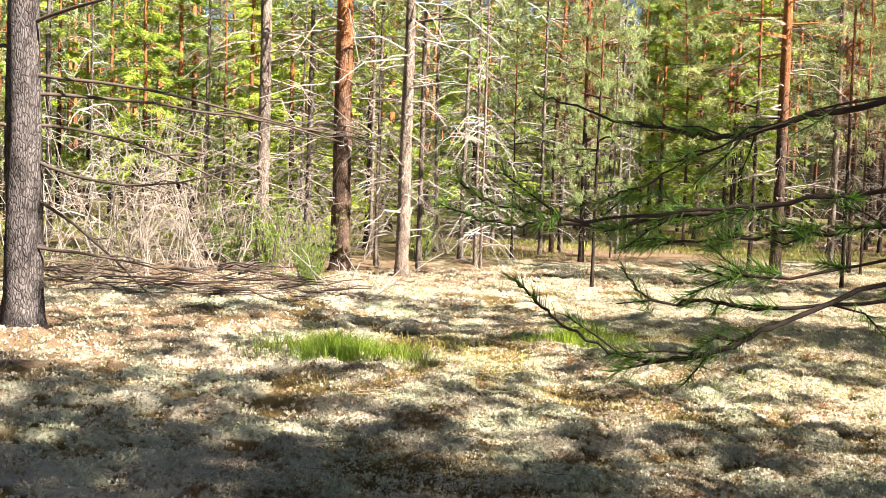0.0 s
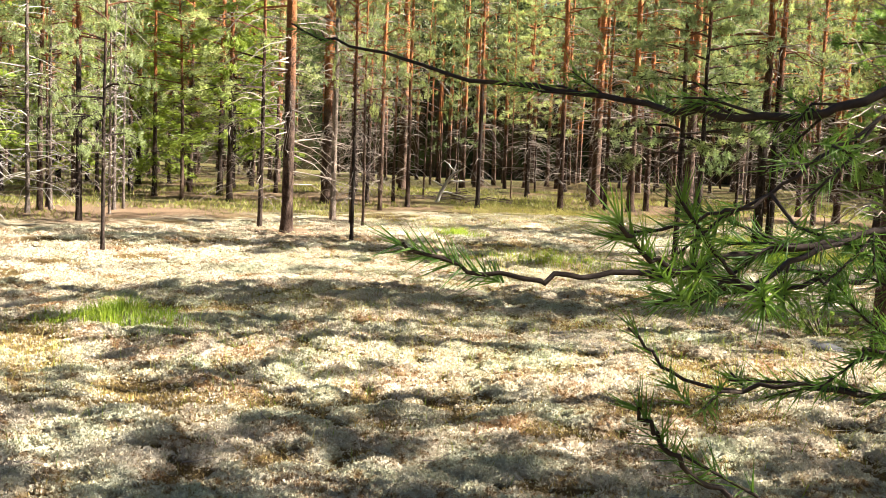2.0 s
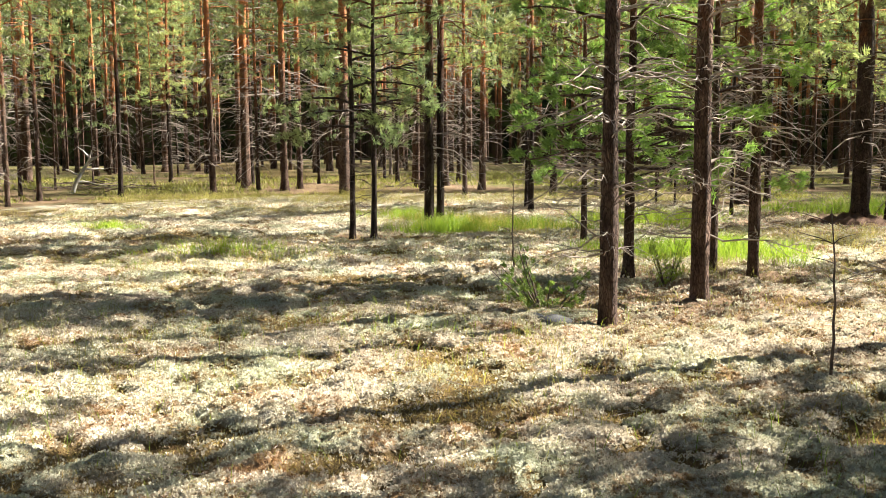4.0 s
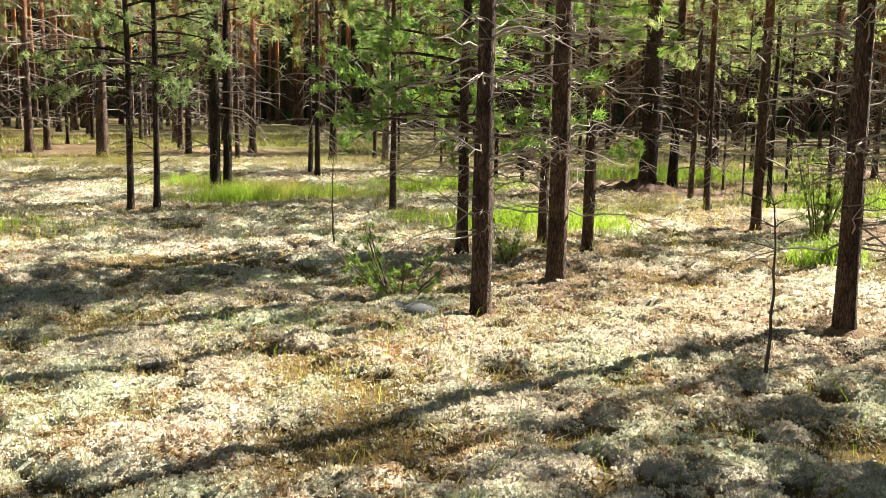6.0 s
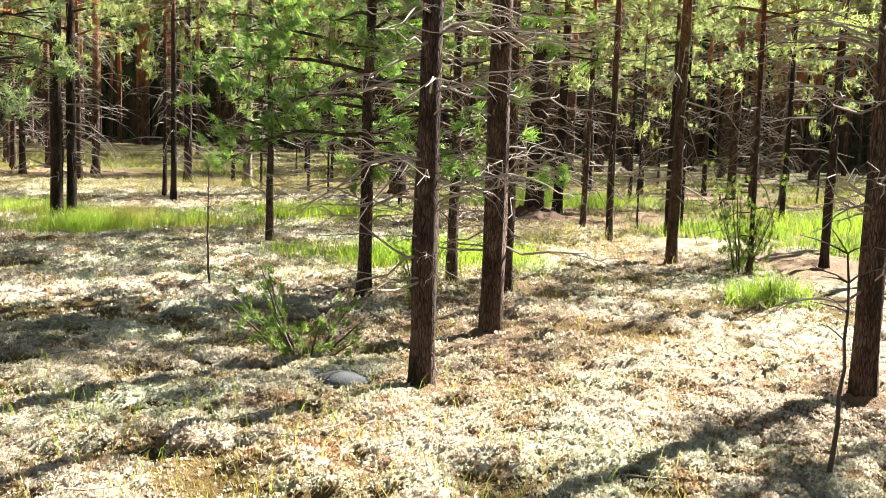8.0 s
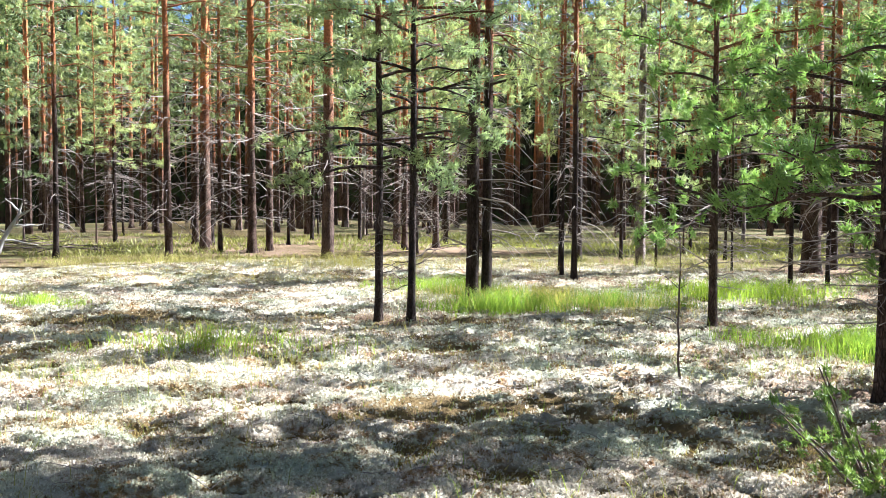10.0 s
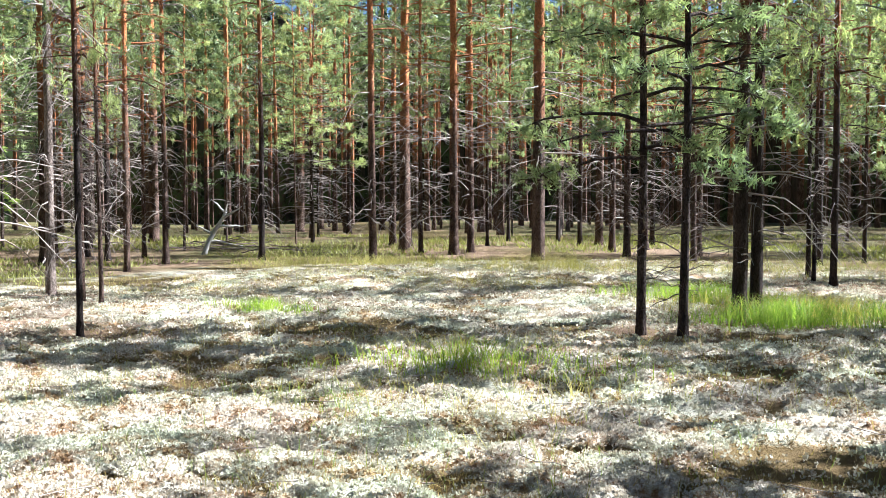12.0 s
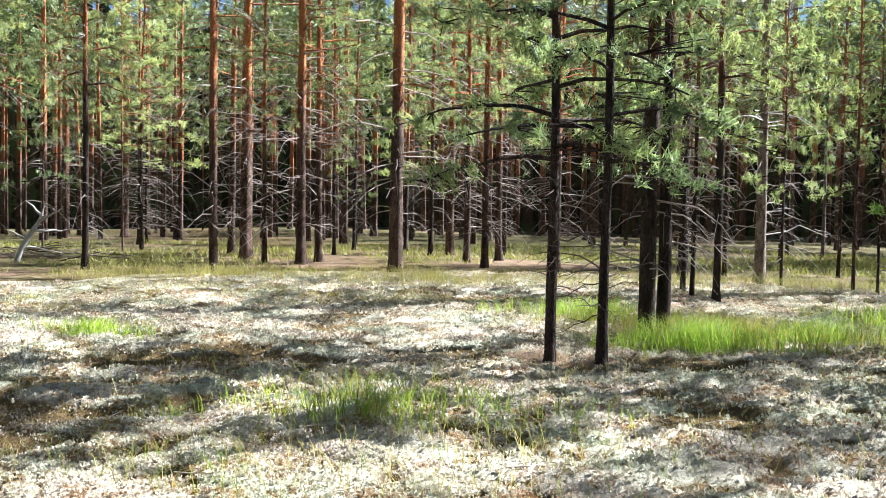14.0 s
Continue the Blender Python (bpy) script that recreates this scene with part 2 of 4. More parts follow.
def value_noise(x, y, seed):
    """Smooth noise from -1 to 1 on the plan."""
    r = np.random.RandomState(seed).uniform(-1, 1, (64, 64))
    xi, yi = np.floor(x).astype(int), np.floor(y).astype(int)
    fx, fy = x - xi, y - yi
    fx, fy = fx * fx * (3 - 2 * fx), fy * fy * (3 - 2 * fy)
    a, b = r[yi % 64, xi % 64], r[yi % 64, (xi + 1) % 64]
    c, d = r[(yi + 1) % 64, xi % 64], r[(yi + 1) % 64, (xi + 1) % 64]
    return (a * (1 - fx) + b * fx) * (1 - fy) + (c * (1 - fx) + d * fx) * fy


def swell(x, y):
    """Height of the forest floor without its cushions."""
    x, y = np.asarray(x, float), np.asarray(y, float)
    near = np.exp(-((x - 1) ** 2 + (y + 5) ** 2) / 900)
    h = 0.05 * value_noise(x / 3.1, y / 3.1, 5) + 0.03 * value_noise(x / 1.2, y / 1.2, 6)
    rise = 0.14 * np.exp(-((x - 5.7) ** 2 + (y + 8.3) ** 2) / 6.8)
    return h * near + rise + 0.30 * (1 - near) * value_noise(x / 19, y / 19, 7) - 0.02


def lichen_share(x, y):
    """Where lichen grows: 0 to 1."""
    g = 0.92 + 0.6 * value_noise(x / 1.3, y / 1.0, 11) + 0.6 * value_noise(x / 0.45, y / 0.45, 12)
    return np.clip(g, 0, 1)


def domes(x, y, size, seed):
    """Rounded bumps on a jittered grid of that cell size: 0 at their rims, up to 1 at their tops."""
    r = np.random.RandomState(seed).uniform(0, 1, (4, 128, 128))
    cx, cy = np.floor(x / size).astype(int), np.floor(y / size).astype(int)
    best = np.zeros_like(x)
    for i in (-1, 0, 1):
        for j in (-1, 0, 1):
            k, m = (cx + i) % 128, (cy + j) % 128
            px, py = (cx + i + r[0, m, k]) * size, (cy + j + r[1, m, k]) * size
            rad = size * (0.45 + 0.45 * r[2, m, k])
            d2 = ((x - px) ** 2 + (y - py) ** 2) / rad ** 2
            best = np.maximum(best, (0.35 + 0.65 * r[3, m, k]) * np.sqrt(np.clip(1 - d2, 0, 1)))
    return best


def hummock(x, y):
    """Relief of the lichen cushions above the swell of the floor."""
    x, y = np.asarray(x, float), np.asarray(y, float)
    near = np.clip(2.5 * (1.5 - np.hypot((x + 0.5) / 10, (y + 4.5) / 14)), 0, 1)
    g = np.clip(lichen_share(x, y) * 1.6, 0, 1) * near
    return g * (0.075 * domes(x, y, 0.36, 61) + 0.055 * domes(x, y, 0.17, 62)) + near * 0.015 * domes(x, y, 0.09, 63)


def floor_z(x, y):
    return swell(x, y) + hummock(x, y)

# ---- trees ----


def limb(rng, start, azim, length, lift, droop, segs=6, wob=0.06):
    """A crooked line that leaves the trunk, rising by lift and sagging by droop."""
    s = np.linspace(0, 1, segs)
    out = np.stack([np.cos(azim) * s, np.sin(azim) * s, lift * s - droop * s * s], 1) * length
    out[1:] += np.cumsum(rng.normal(0, wob * length / segs, (segs - 1, 3)), axis=0)
    return np.asarray(start) + out


def trunk_line(rng, h, lean):
    z = np.concatenate([[-0.15, 0.0, 0.12, 0.35], np.linspace(0.9, h, 14)])
    off = np.cumsum(rng.normal(0, 0.009 * lean, (len(z), 2)), axis=0) * np.clip(z, 0, None)[:, None] / h * 4
    off += np.clip(z, 0, None)[:, None] * rng.normal(0, 0.0035 * lean, 2)
    return np.column_stack([off, z])


def trunk_mesh(name, rng, line, r, mat, sides=12):
    z = line[:, 2]
    h = z[-1]
    rad = 0.84 * r * (1 - np.clip(z, 0, None) / h * 0.88) + 0.35 * r * np.exp(-np.clip(z, 0, None) / 0.13)
    b = Build()
    b.tube(line, rad, sides)
    v = b.v[0]
    ang = np.tile(np.arange(sides), len(z))
    v[:, :2] += (v[:, :2] - np.repeat(line[:, :2], sides, 0)) * (0.09 * np.sin(ang * 2.4 + v[:, 2] * 3) + rng.normal(0, 0.05, len(v)))[:, None]
    return b.mesh(name, mat)


def at_height(line, z):
    return np.array([np.interp(z, line[:, 2], line[:, i]) for i in range(3)])


def tuft_cloud(b, rng, centres, dirs, n, length, width, spread=0.8):
    """Needle tufts: n blades from each centre, fanning about its direction."""
    m = len(centres)
    c = np.repeat(np.asarray(centres), n, 0)
    d = np.repeat(np.asarray(dirs), n, 0) + rng.normal(0, spread, (m * n, 3))
    d /= np.linalg.norm(d, axis=1)[:, None] + 1e-9
    L = length * rng.uniform(0.7, 1.2, (m * n, 1))
    b.blades(c - d * L * 0.08 + rng.normal(0, length * 0.22, c.shape), c + d * L, np.full(m * n, width), rng)


def pine_meshes(seed, h, r, bark, needle, dead_from, live_from, dead=46, live=34, reach=1.5, tufts=11, needles=11, size=0.2, width=0.024, twig=None, split=False, fan=0.8, lump=1.0):
    """Trunk, bare dead branches and live crown of a pine. split: every branch is a mesh of its own."""
    rng = np.random.RandomState(seed)
    line = trunk_line(rng, h, 1.0)
    out = [("trunk", trunk_mesh("trunk", rng, line, r, bark))]
    twig = twig or TWIG
    db, cb, lb = Build(), Build(), Build()
    for i in range(dead):
        if split:
            db = Build()
        z = rng.uniform(dead_from, max(live_from + (0.4 if split else 3.5), dead_from + 1))
        az = rng.uniform(0, 2 * np.pi)
        L = reach * rng.uniform(0.2, 0.8)
        p = limb(rng, at_height(line, z), az, L * (0.75 if split else 1), rng.uniform(-0.1, 0.4), rng.uniform(0.0, 0.3) if split else rng.uniform(0.2, 0.7), 6, 0.26 if split else 0.16)
        rr = (0.004 if split else 0.006) + (0.0045 if split else 0.006) * L
        db.tube(p if split else p[[0, 2, 3, 5]], np.linspace(rr, rr * 0.3, 6 if split else 4), 4 if split else 3)
        for k in range(rng.randint(2, 6) if split else rng.randint(1, 3)):
            q = p[rng.randint(2, 5)]
            az2 = az + rng.choice([-1, 1]) * rng.uniform(0.5, 1.1)
            db.tube(limb(rng, q, az2, L * rng.uniform(0.15, 0.4), rng.uniform(-0.2, 0.5), 0.3, 4, 0.3), np.linspace(rr * 0.5, rr * 0.2, 4), 3)
        if split:
            out.append(("branch", db.mesh("branch", twig, False)))
    cen, dirs = [], []
    for i in range(live):
        u = (i + rng.uniform(0, 1)) / live
        if split:
            lb = Build()
        z = live_from + (h - live_from) * u
        az = i * 2.4 + rng.uniform(-0.5, 0.5)
        L = reach * (1.0 - 0.72 * u) * rng.uniform(0.6, 1.2)
        p = limb(rng, at_height(line, z), az, L, 0.2 + 0.5 * u, 0.3 * (1 - u), 6, 0.12)
        rr = 0.008 + 0.010 * L
        lb.tube(p if split else p[[0, 2, 3, 5]], np.linspace(rr, rr * 0.3, 6 if split else 4), 4 if split else 3)
        clumps = [(rng.uniform(0.4, 0.75), rng.normal(0, 0.26 * L)), (rng.uniform(0.7, 0.95), rng.normal(0, 0.2 * L)), (1.0, 0.0)]
        for k in range(tufts):
            s, across = clumps[k % 3]
            q = np.array([np.interp(s * 5, np.arange(6), p[:, j]) for j in range(3)])
            o = rng.normal(0, 1, 3) * (0.10, 0.10, 0.045) * (0.55 + 0.5 * L) * lump
            o += np.array((-np.sin(az), np.cos(az), 0.0)) * across
            cen.append(q + o)
            dirs.append(np.array((np.cos(az), np.sin(az), 0.7)) * 0.8)
            if split or k % 4 == 0:
                lb.tube([q, q + o * 0.55 + (0, 0, 0.01), q + o], (rr * 0.35, rr * 0.28, rr * 0.2), 3)
        if split:
            out.append(("limb", lb.mesh("limb", bark, False)))
    tuft_cloud(cb, rng, cen, dirs, needles, size, width, fan)
    if not split:
        out += [("deadwood", db.mesh("deadwood", twig, False)), ("branchwood", lb.mesh("branchwood", bark, False))]
    return out + [("crown", cb.mesh("crown", needle, False))]


def spruce_meshes(seed, h, r, from_z, reach=1.9):
    """A spruce: whorls of sagging branches, with hanging sprays of short needles."""
    rng = np.random.RandomState(seed)
    line = trunk_line(rng, h, 0.4)
    trunk = trunk_mesh("trunk", rng, line, r, BARK_SHADED)
    lb, cb, db = Build(), Build(), Build()
    for i in range(26):
        p = limb(rng, at_height(line, rng.uniform(0.3, from_z + 1)), rng.uniform(0, 6.3), reach * rng.uniform(0.3, 0.7), 0.0, 0.35, 6, 0.12)
        db.tube(p, np.linspace(0.010, 0.003, 6), 4)
    cen, dirs = [], []
    n = 58
    for i in range(n):
        u = (i + rng.uniform(0, 1)) / n
        z = from_z + (h - from_z) * u
        az = i * 2.4 + rng.uniform(-0.4, 0.4)
        L = reach * (1.05 - u) * rng.uniform(0.75, 1.15)
        p = limb(rng, at_height(line, z), az, L, 0.12, 0.42, 7, 0.06)
        lb.tube(p[[0, 2, 4, 6]], np.linspace(0.02, 0.005, 4), 3)
        side = np.array((-np.sin(az), np.cos(az), 0.0))
        for k in range(int(9 + 10 * L)):
            s = rng.uniform(0.25, 1.0)
            q = np.array([np.interp(s * 6, np.arange(7), p[:, j]) for j in range(3)])
            w = rng.normal(0, 0.24) * L * (1.15 - s)
            cen.append(q + side * w + (0, 0, -abs(w) * 0.35 + rng.normal(0, 0.04)))
            dirs.append(np.array((np.cos(az), np.sin(az), -0.25)) * 1.3 + side * np.sign(w) * 0.9)
    tuft_cloud(cb, rng, cen, dirs, 10, 0.24, 0.040, 0.45)
    return [("trunk", trunk), ("deadwood", db.mesh("deadwood", TWIG, False)),
            ("branchwood", lb.mesh("branchwood", BARK_SHADED, False)), ("crown", cb.mesh("crown", SPRUCE, False))]


def thing(name, meshes, m, label, category, group=""):
    e = new(name)
    e.empty_display_size = 0.2
    for n, me in meshes:
        p = part(n, me, e)
        if n in ("deadwood", "branchwood", "crown", "foliage", "twigs"):
            tagged(p, kind="stuff")
    e.matrix_basis = m
    return tagged(e, label=label, category=category, group=group)


def stand(x, y, turn=0.0, sx=1.0, sz=1.0, tip=0.0, tip_to=0.0):
    """A pose on the forest floor, with girth and height factors and a lean of tip degrees towards tip_to."""
    m = Matrix.Translation((x, y, float(swell(x, y)))) @ Matrix.Rotation(radians(tip), 4, Vector((-math.sin(tip_to), math.cos(tip_to), 0)))
    return m @ Matrix.Rotation(turn, 4, "Z") @ Matrix.Diagonal((sx, sx, sz, 1))


OLD = [pine_meshes(21 + i, 15 + i, 0.15, BARK, NEEDLE, 0.9, 3.6 + 0.8 * i, dead=84, live=48, reach=2.3, tufts=14, needles=13, size=0.17, width=0.022) for i in range(4)]
DARK = [pine_meshes(41 + i, 15, 0.15, BARK_SHADED, NEEDLE, 0.8, 3.0 + i, dead=80, live=48, reach=2.1, tufts=14, needles=13, size=0.17, width=0.022, twig=TWIG) for i in range(2)]
PALE = [pine_meshes(51 + i, 16, 0.16, BARK_PALE, NEEDLE, 0.7, 4.5, dead=85, live=36, reach=2.3, size=0.24, width=0.034, twig=SILVER if i else TWIG) for i in range(2)]
POLE = [pine_meshes(61 + i, 8.5 + i, 0.055, BARK if i % 2 else BARK_SHADED, NEEDLE, 0.5, 1.9 + 0.35 * i, dead=56, live=36, reach=1.6, tufts=13, needles=12, size=0.15, width=0.02, twig=TWIG_DARK if i % 2 else TWIG) for i in range(4)]
NEAR = [pine_meshes(71 + i, 13, 0.12, BARK, NEEDLE, 0.7, 4.3, dead=110, live=44, reach=2.0, tufts=15, needles=13, size=0.21, width=0.028, twig=TWIG, split=True) for i in range(2)]
SOFT = [pine_meshes(75 + i, 9, 0.065, BARK_SHADED, NEEDLE, 0.5, 1.75, dead=22, live=44, reach=1.5, tufts=18, needles=18, size=0.13, width=0.016, twig=TWIG_DARK, split=True) for i in range(2)]
YOUNG = [pine_meshes(91 + i, 7, 0.07, BARK, NEEDLE_YOUNG, 0.6, 1.2, dead=36, live=58, reach=1.6, tufts=11, needles=34, size=0.12, width=0.013, twig=TWIG, split=True, fan=0.6, lump=1.2) for i in range(2)]
BARE = [pine_meshes(95 + i, 11, 0.09, BARK_PALE, NEEDLE, 0.4, 6.0, dead=120, live=10, reach=2.4, tufts=8, size=0.24, width=0.034, twig=SILVER if i else TWIG) for i in range(2)]
FIR = [spruce_meshes(81 + i, 12 + i, 0.11, 0.9 + 0.5 * i) for i in range(3)]
TREE_SPOTS = [(-3.55, -15.63, 0.42)]
PINE_LABELS = {
    "old": ("tall Scots pine, grey-brown below and orange above, with bare dead branches", "pine tree"),
    "dark": ("Scots pine on the lichen floor, its furrowed bark coloured as if shaded", "pine tree"),
    "pale": ("Scots pine with pale flaky bark and many bleached dead branches", "pine tree"),
    "pole": ("thin young pine pole with brittle dead twigs below its needles", "pine tree"),
    "near": ("Scots pine trunk with flaky brown bark and brittle grey side twigs", "pine tree"),
    "bare": ("half-dead slim tree bristling with pale bare branches", "tree"),
    "soft": ("slim dark young pine with soft deep-green needles", "pine tree"),
    "young": ("young pine with bright green bottle-brush needle tufts, some rusty", "pine tree"),
    "fir": ("sunlit yellow-green spruce with sagging branches and dry lower twigs", "spruce tree"),
}
SETS = {"old": (OLD, 0.30), "dark": (DARK, 0.30), "pale": (PALE, 0.32), "pole": (POLE, 0.11), "fir": (FIR, 0.22), "bare": (BARE, 0.16), "near": (NEAR, 0.24), "soft": (SOFT, 0.13), "young": (YOUNG, 0.14)}
MADE = {}


def tree(kind, x, y, girth, tall=1.0, which=None, tip=0.0, tip_to=0.0, group="pines of the forest"):
    k = len(TREE_SPOTS)
    meshes, d0 = SETS[kind]
    i = (k if which is None else which) % len(meshes)
    TREE_SPOTS.append((x, y, girth))
    s = max(0.45, girth / d0)
    m = stand(x, y, k * 2.399, s, tall * (0.75 + 0.25 * min(s, 1.5)), tip, tip_to)
    label, cat = PINE_LABELS[kind]
    if (kind, i) not in MADE:
        MADE[kind, i] = thing("spruce_tree" if kind == "fir" else "pine_tree", meshes[i], m, label, cat, "spruces of the forest" if kind == "fir" else group)
        return MADE[kind, i]
    return copy_thing(MADE[kind, i], m)


# beside the clearing, where the walk passes
for kind, x, y, d in (("near", 4.68, -7.65, 0.165), ("young", 4.66, -4.19, 0.14), ("near", 5.41, -6.09, 0.29), ("young", 5.60, -3.33, 0.13),
                      ("near", 6.03, -3.85, 0.22), ("young", 3.81, -0.50, 0.11), ("near", 7.08, -8.08, 0.235), ("old", 8.53, -1.76, 0.16)):
    tree(kind, x, y, d)
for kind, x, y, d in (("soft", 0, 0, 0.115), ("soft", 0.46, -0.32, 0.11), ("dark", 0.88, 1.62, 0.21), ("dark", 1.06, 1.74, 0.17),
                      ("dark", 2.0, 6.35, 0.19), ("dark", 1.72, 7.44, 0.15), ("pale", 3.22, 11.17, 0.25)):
    tree(kind, x, y, d, which=1 if kind == "pale" else None)
for kind, x, y, d in (("dark", -5.30, -2.15, 0.14), ("old", -6.94, -2.09, 0.27), ("pale", -8.64, 1.27, 0.16), ("pole", -6.93, 0.23, 0.07),
                      ("old", -11.82, 8.55, 0.30), ("old", -10.91, 5.99, 0.17), ("pole", -8.01, -1.72, 0.11), ("soft", -6.25, -6.81, 0.08),
                      ("pole", -12.7, -4.48, 0.07), ("old", -7.34, 0.34, 0.10)):
    tree(kind, x, y, d)
for kind, x, y, d in (("pale", -9.5, -11.38, 0.54), ("old", -10.0, -9.76, 0.42), ("pale", -11.25, -8.5, 0.22),
                      ("pale", -8.38, -9.26, 0.35), ("pale", -9.37, -8.46, 0.24), ("dark", -11.06, -3.69, 0.22)):
    tree(kind, x, y, d)
# on the sunny side of the walk: unseen pines added to shade its floor
for kind, x, y, d in (("old", 9.9, -6.85, 0.20), ("old", 10.2, -9.6, 0.24), ("pole", 9.0, -9.2, 0.12), ("dark", 11.2, -8.3, 0.24), ("dark", 11.0, -9.4, 0.26), ("old", 8.4, -12.6, 0.2), ("pole", 8.9, -11.6, 0.16), ("pole", 9.8, -10.9, 0.16), ("pole", 8.2, -11.4, 0.15), ("pole", 10.6, -10.3, 0.16), ("pole", 8.0, -13.3, 0.14), ("dark", 11.6, -11.2, 0.24), ("old", 12.8, -8.8, 0.22), ("dark", 14.6, -6.4, 0.26), ("old", 15.5, -10.2, 0.25),
                      ("old", 9.3, -12.2, 0.2), ("dark", 8.8, -10.6, 0.2), ("old", 12.4, -10.1, 0.22), ("dark", 14.2, -9.2, 0.22), ("old", 11.0, -13.0, 0.22), ("dark", 9.2, -14.6, 0.2), ("pole", 10.4, -7.9, 0.12), ("pole", 11.9, -6.9, 0.12), ("pole", 12.7, -7.6, 0.12), ("dark", 17.2, -4.2, 0.24), ("old", 13.4, -13.6, 0.25)):
    tree(kind, x, y, d)
for x, y in ((-12.3, -9.6), (-12.0, -6.2), (-13.2, -7.8), (-13.5, -3.2), (-10.6, -6.6), (-14.8, -5.4), (-12.6, -11.6), (-11.6, -13.9), (-15.6, -8.6), (-16.2, -3.0), (-12.8, -1.6), (-9.3, -7.2)):
    tree("bare", x, y, 0.11 + 0.04 * math.sin(5 * x))
# the far side of the clearing
for kind, x, y, d in (("old", -10.3, 18.0, 0.30), ("old", -8.97, 15.7, 0.26), ("old", -8.07, 14.6, 0.28), ("old", -7.03, 14.3, 0.32), ("old", -6.9, 15.3, 0.27),
                      ("old", -4.0, 11.3, 0.24), ("dark", -7.4, 18.4, 0.22), ("old", -3.4, 17.0, 0.24), ("old", -2.6, 14.6, 0.24), ("dark", -4.9, 19.8, 0.25),
                      ("old", -0.73, 12.1, 0.29), ("dark", 4.84, 19.7, 0.16), ("dark", 5.4, 14.85, 0.16), ("pole", 4.6, 9.6, 0.11), ("pole", 5.05, 9.76, 0.09)):
    tree(kind, x, y, d)
for kind, x, y, d in (("old", -21.4, 33.0, 0.46), ("old", -23.6, 39.6, 0.37), ("old", -22.5, 30.0, 0.25), ("pole", -14.9, 16.0, 0.12), ("dark", -15.5, 10.4, 0.31),
                      ("old", -13.97, 10.7, 0.15), ("pole", -14.7, 13.5, 0.13), ("old", -21.4, 28.1, 0.20), ("dark", -16.7, 28.5, 0.34), ("dark", -9.6, 17.6, 0.33)):
    tree(kind, x, y, d)
for kind, x, y, d in (("dark", -18.3, 7.0, 0.26), ("dark", -30.9, 21.1, 0.5), ("old", -25.2, 15.9, 0.25), ("dark", -19.0, 10.4, 0.28), ("old", -15.8, 9.5, 0.26),
                      ("dark", -17.5, 13.0, 0.31), ("pole", -14.6, -2.15, 0.11), ("pale", -14.7, -1.8, 0.20), ("pale", -14.3, -0.3, 0.12), ("pale", -14.7, 0.3, 0.15),
                      ("pole", -16.6, 3.9, 0.09), ("dark", -18.7, 7.4, 0.39), ("pole", -14.6, -4.2, 0.14), ("dark", -15.7, -1.2, 0.14), ("old", -19.7, 2.5, 0.26)):
    tree(kind, x, y, d)
for kind, x, y, d in (("pole", 1.63, 8.4, 0.10), ("dark", 2.8, 13.6, 0.16), ("pole", 3.55, 10.7, 0.11), ("dark", 5.73, 6.74, 0.14), ("pole", 6.23, 6.1, 0.09),
                      ("dark", 8.48, 4.57, 0.58), ("dark", 9.21, 5.6, 0.38), ("pole", 8.9, 2.97, 0.08), ("old", 8.46, 0.35, 0.14), ("pole", 10.0, 4.8, 0.08),
                      ("pole", 9.7, 2.6, 0.06), ("dark", 9.85, 1.7, 0.11), ("pole", 10.3, 2.2, 0.06), ("pole", 9.1, -2.63, 0.11), ("dark", 10.33, -2.05, 0.23),
                      ("dark", 13.1, 0.5, 0.19), ("old", 11.7, -2.4, 0.18)):
    tree(kind, x, y, d)


def free(x, y):
    """Whether a further tree may stand here: in the woods, not in the glade or its aisle, and off its neighbours."""
    if -6.5 < x < 9.5 and -20 < y < 9 and not (y < -17.5 and x < -3):
        return False
    if -14 < x < 12 and -9 < y < 8.5:
        return False
    if abs((x + 2) * 0.88 + (y - 6) * 0.47) < 2.2 and y > 5 and x < -2 and y < 34:
        return False
    return all((x - a) ** 2 + (y - b) ** 2 > 1.6 for a, b, c in TREE_SPOTS)


rng_w = np.random.RandomState(3)


def scatter(n, lo, hi, near, far, plant):
    count = 0
    while count < n:
        a = rng_w.uniform(radians(lo), radians(hi))
        dist = math.sqrt(rng_w.uniform(near ** 2, far ** 2))
        x, y = round(3 - dist * math.sin(a), 2), round(-13 + dist * math.cos(a), 2)
        if free(x, y):
            count += 1
            plant(x, y, a)


def plant_wood(x, y, a):
    kind = rng_w.choice(["old", "dark", "pole", "fir", "pale"], p=(0.14, 0.08, 0.20, 0.46, 0.12) if a > radians(44) else (0.33, 0.23, 0.40, 0.0, 0.04))
    tree(kind, x, y, {"pole": 0.11, "fir": 0.22}.get(kind, 0.26) * rng_w.uniform(0.7, 1.3), rng_w.uniform(0.85, 1.15))


scatter(98, -38, 95, 17, 42, plant_wood)
# Unseen trees round the back, added for closure and dappled shade.
scatter(22, 95, 322, 9, 34, lambda x, y, a: tree(rng_w.choice(["old", "dark"]), x, y, 0.22 * rng_w.uniform(0.7, 1.2), rng_w.uniform(0.85, 1.15)))
FAR_SPOTS = []
scatter(330, -40, 97, 42, 70, lambda x, y, a: (FAR_SPOTS.append((x, y, a)), TREE_SPOTS.append((x, y, 0.1))))


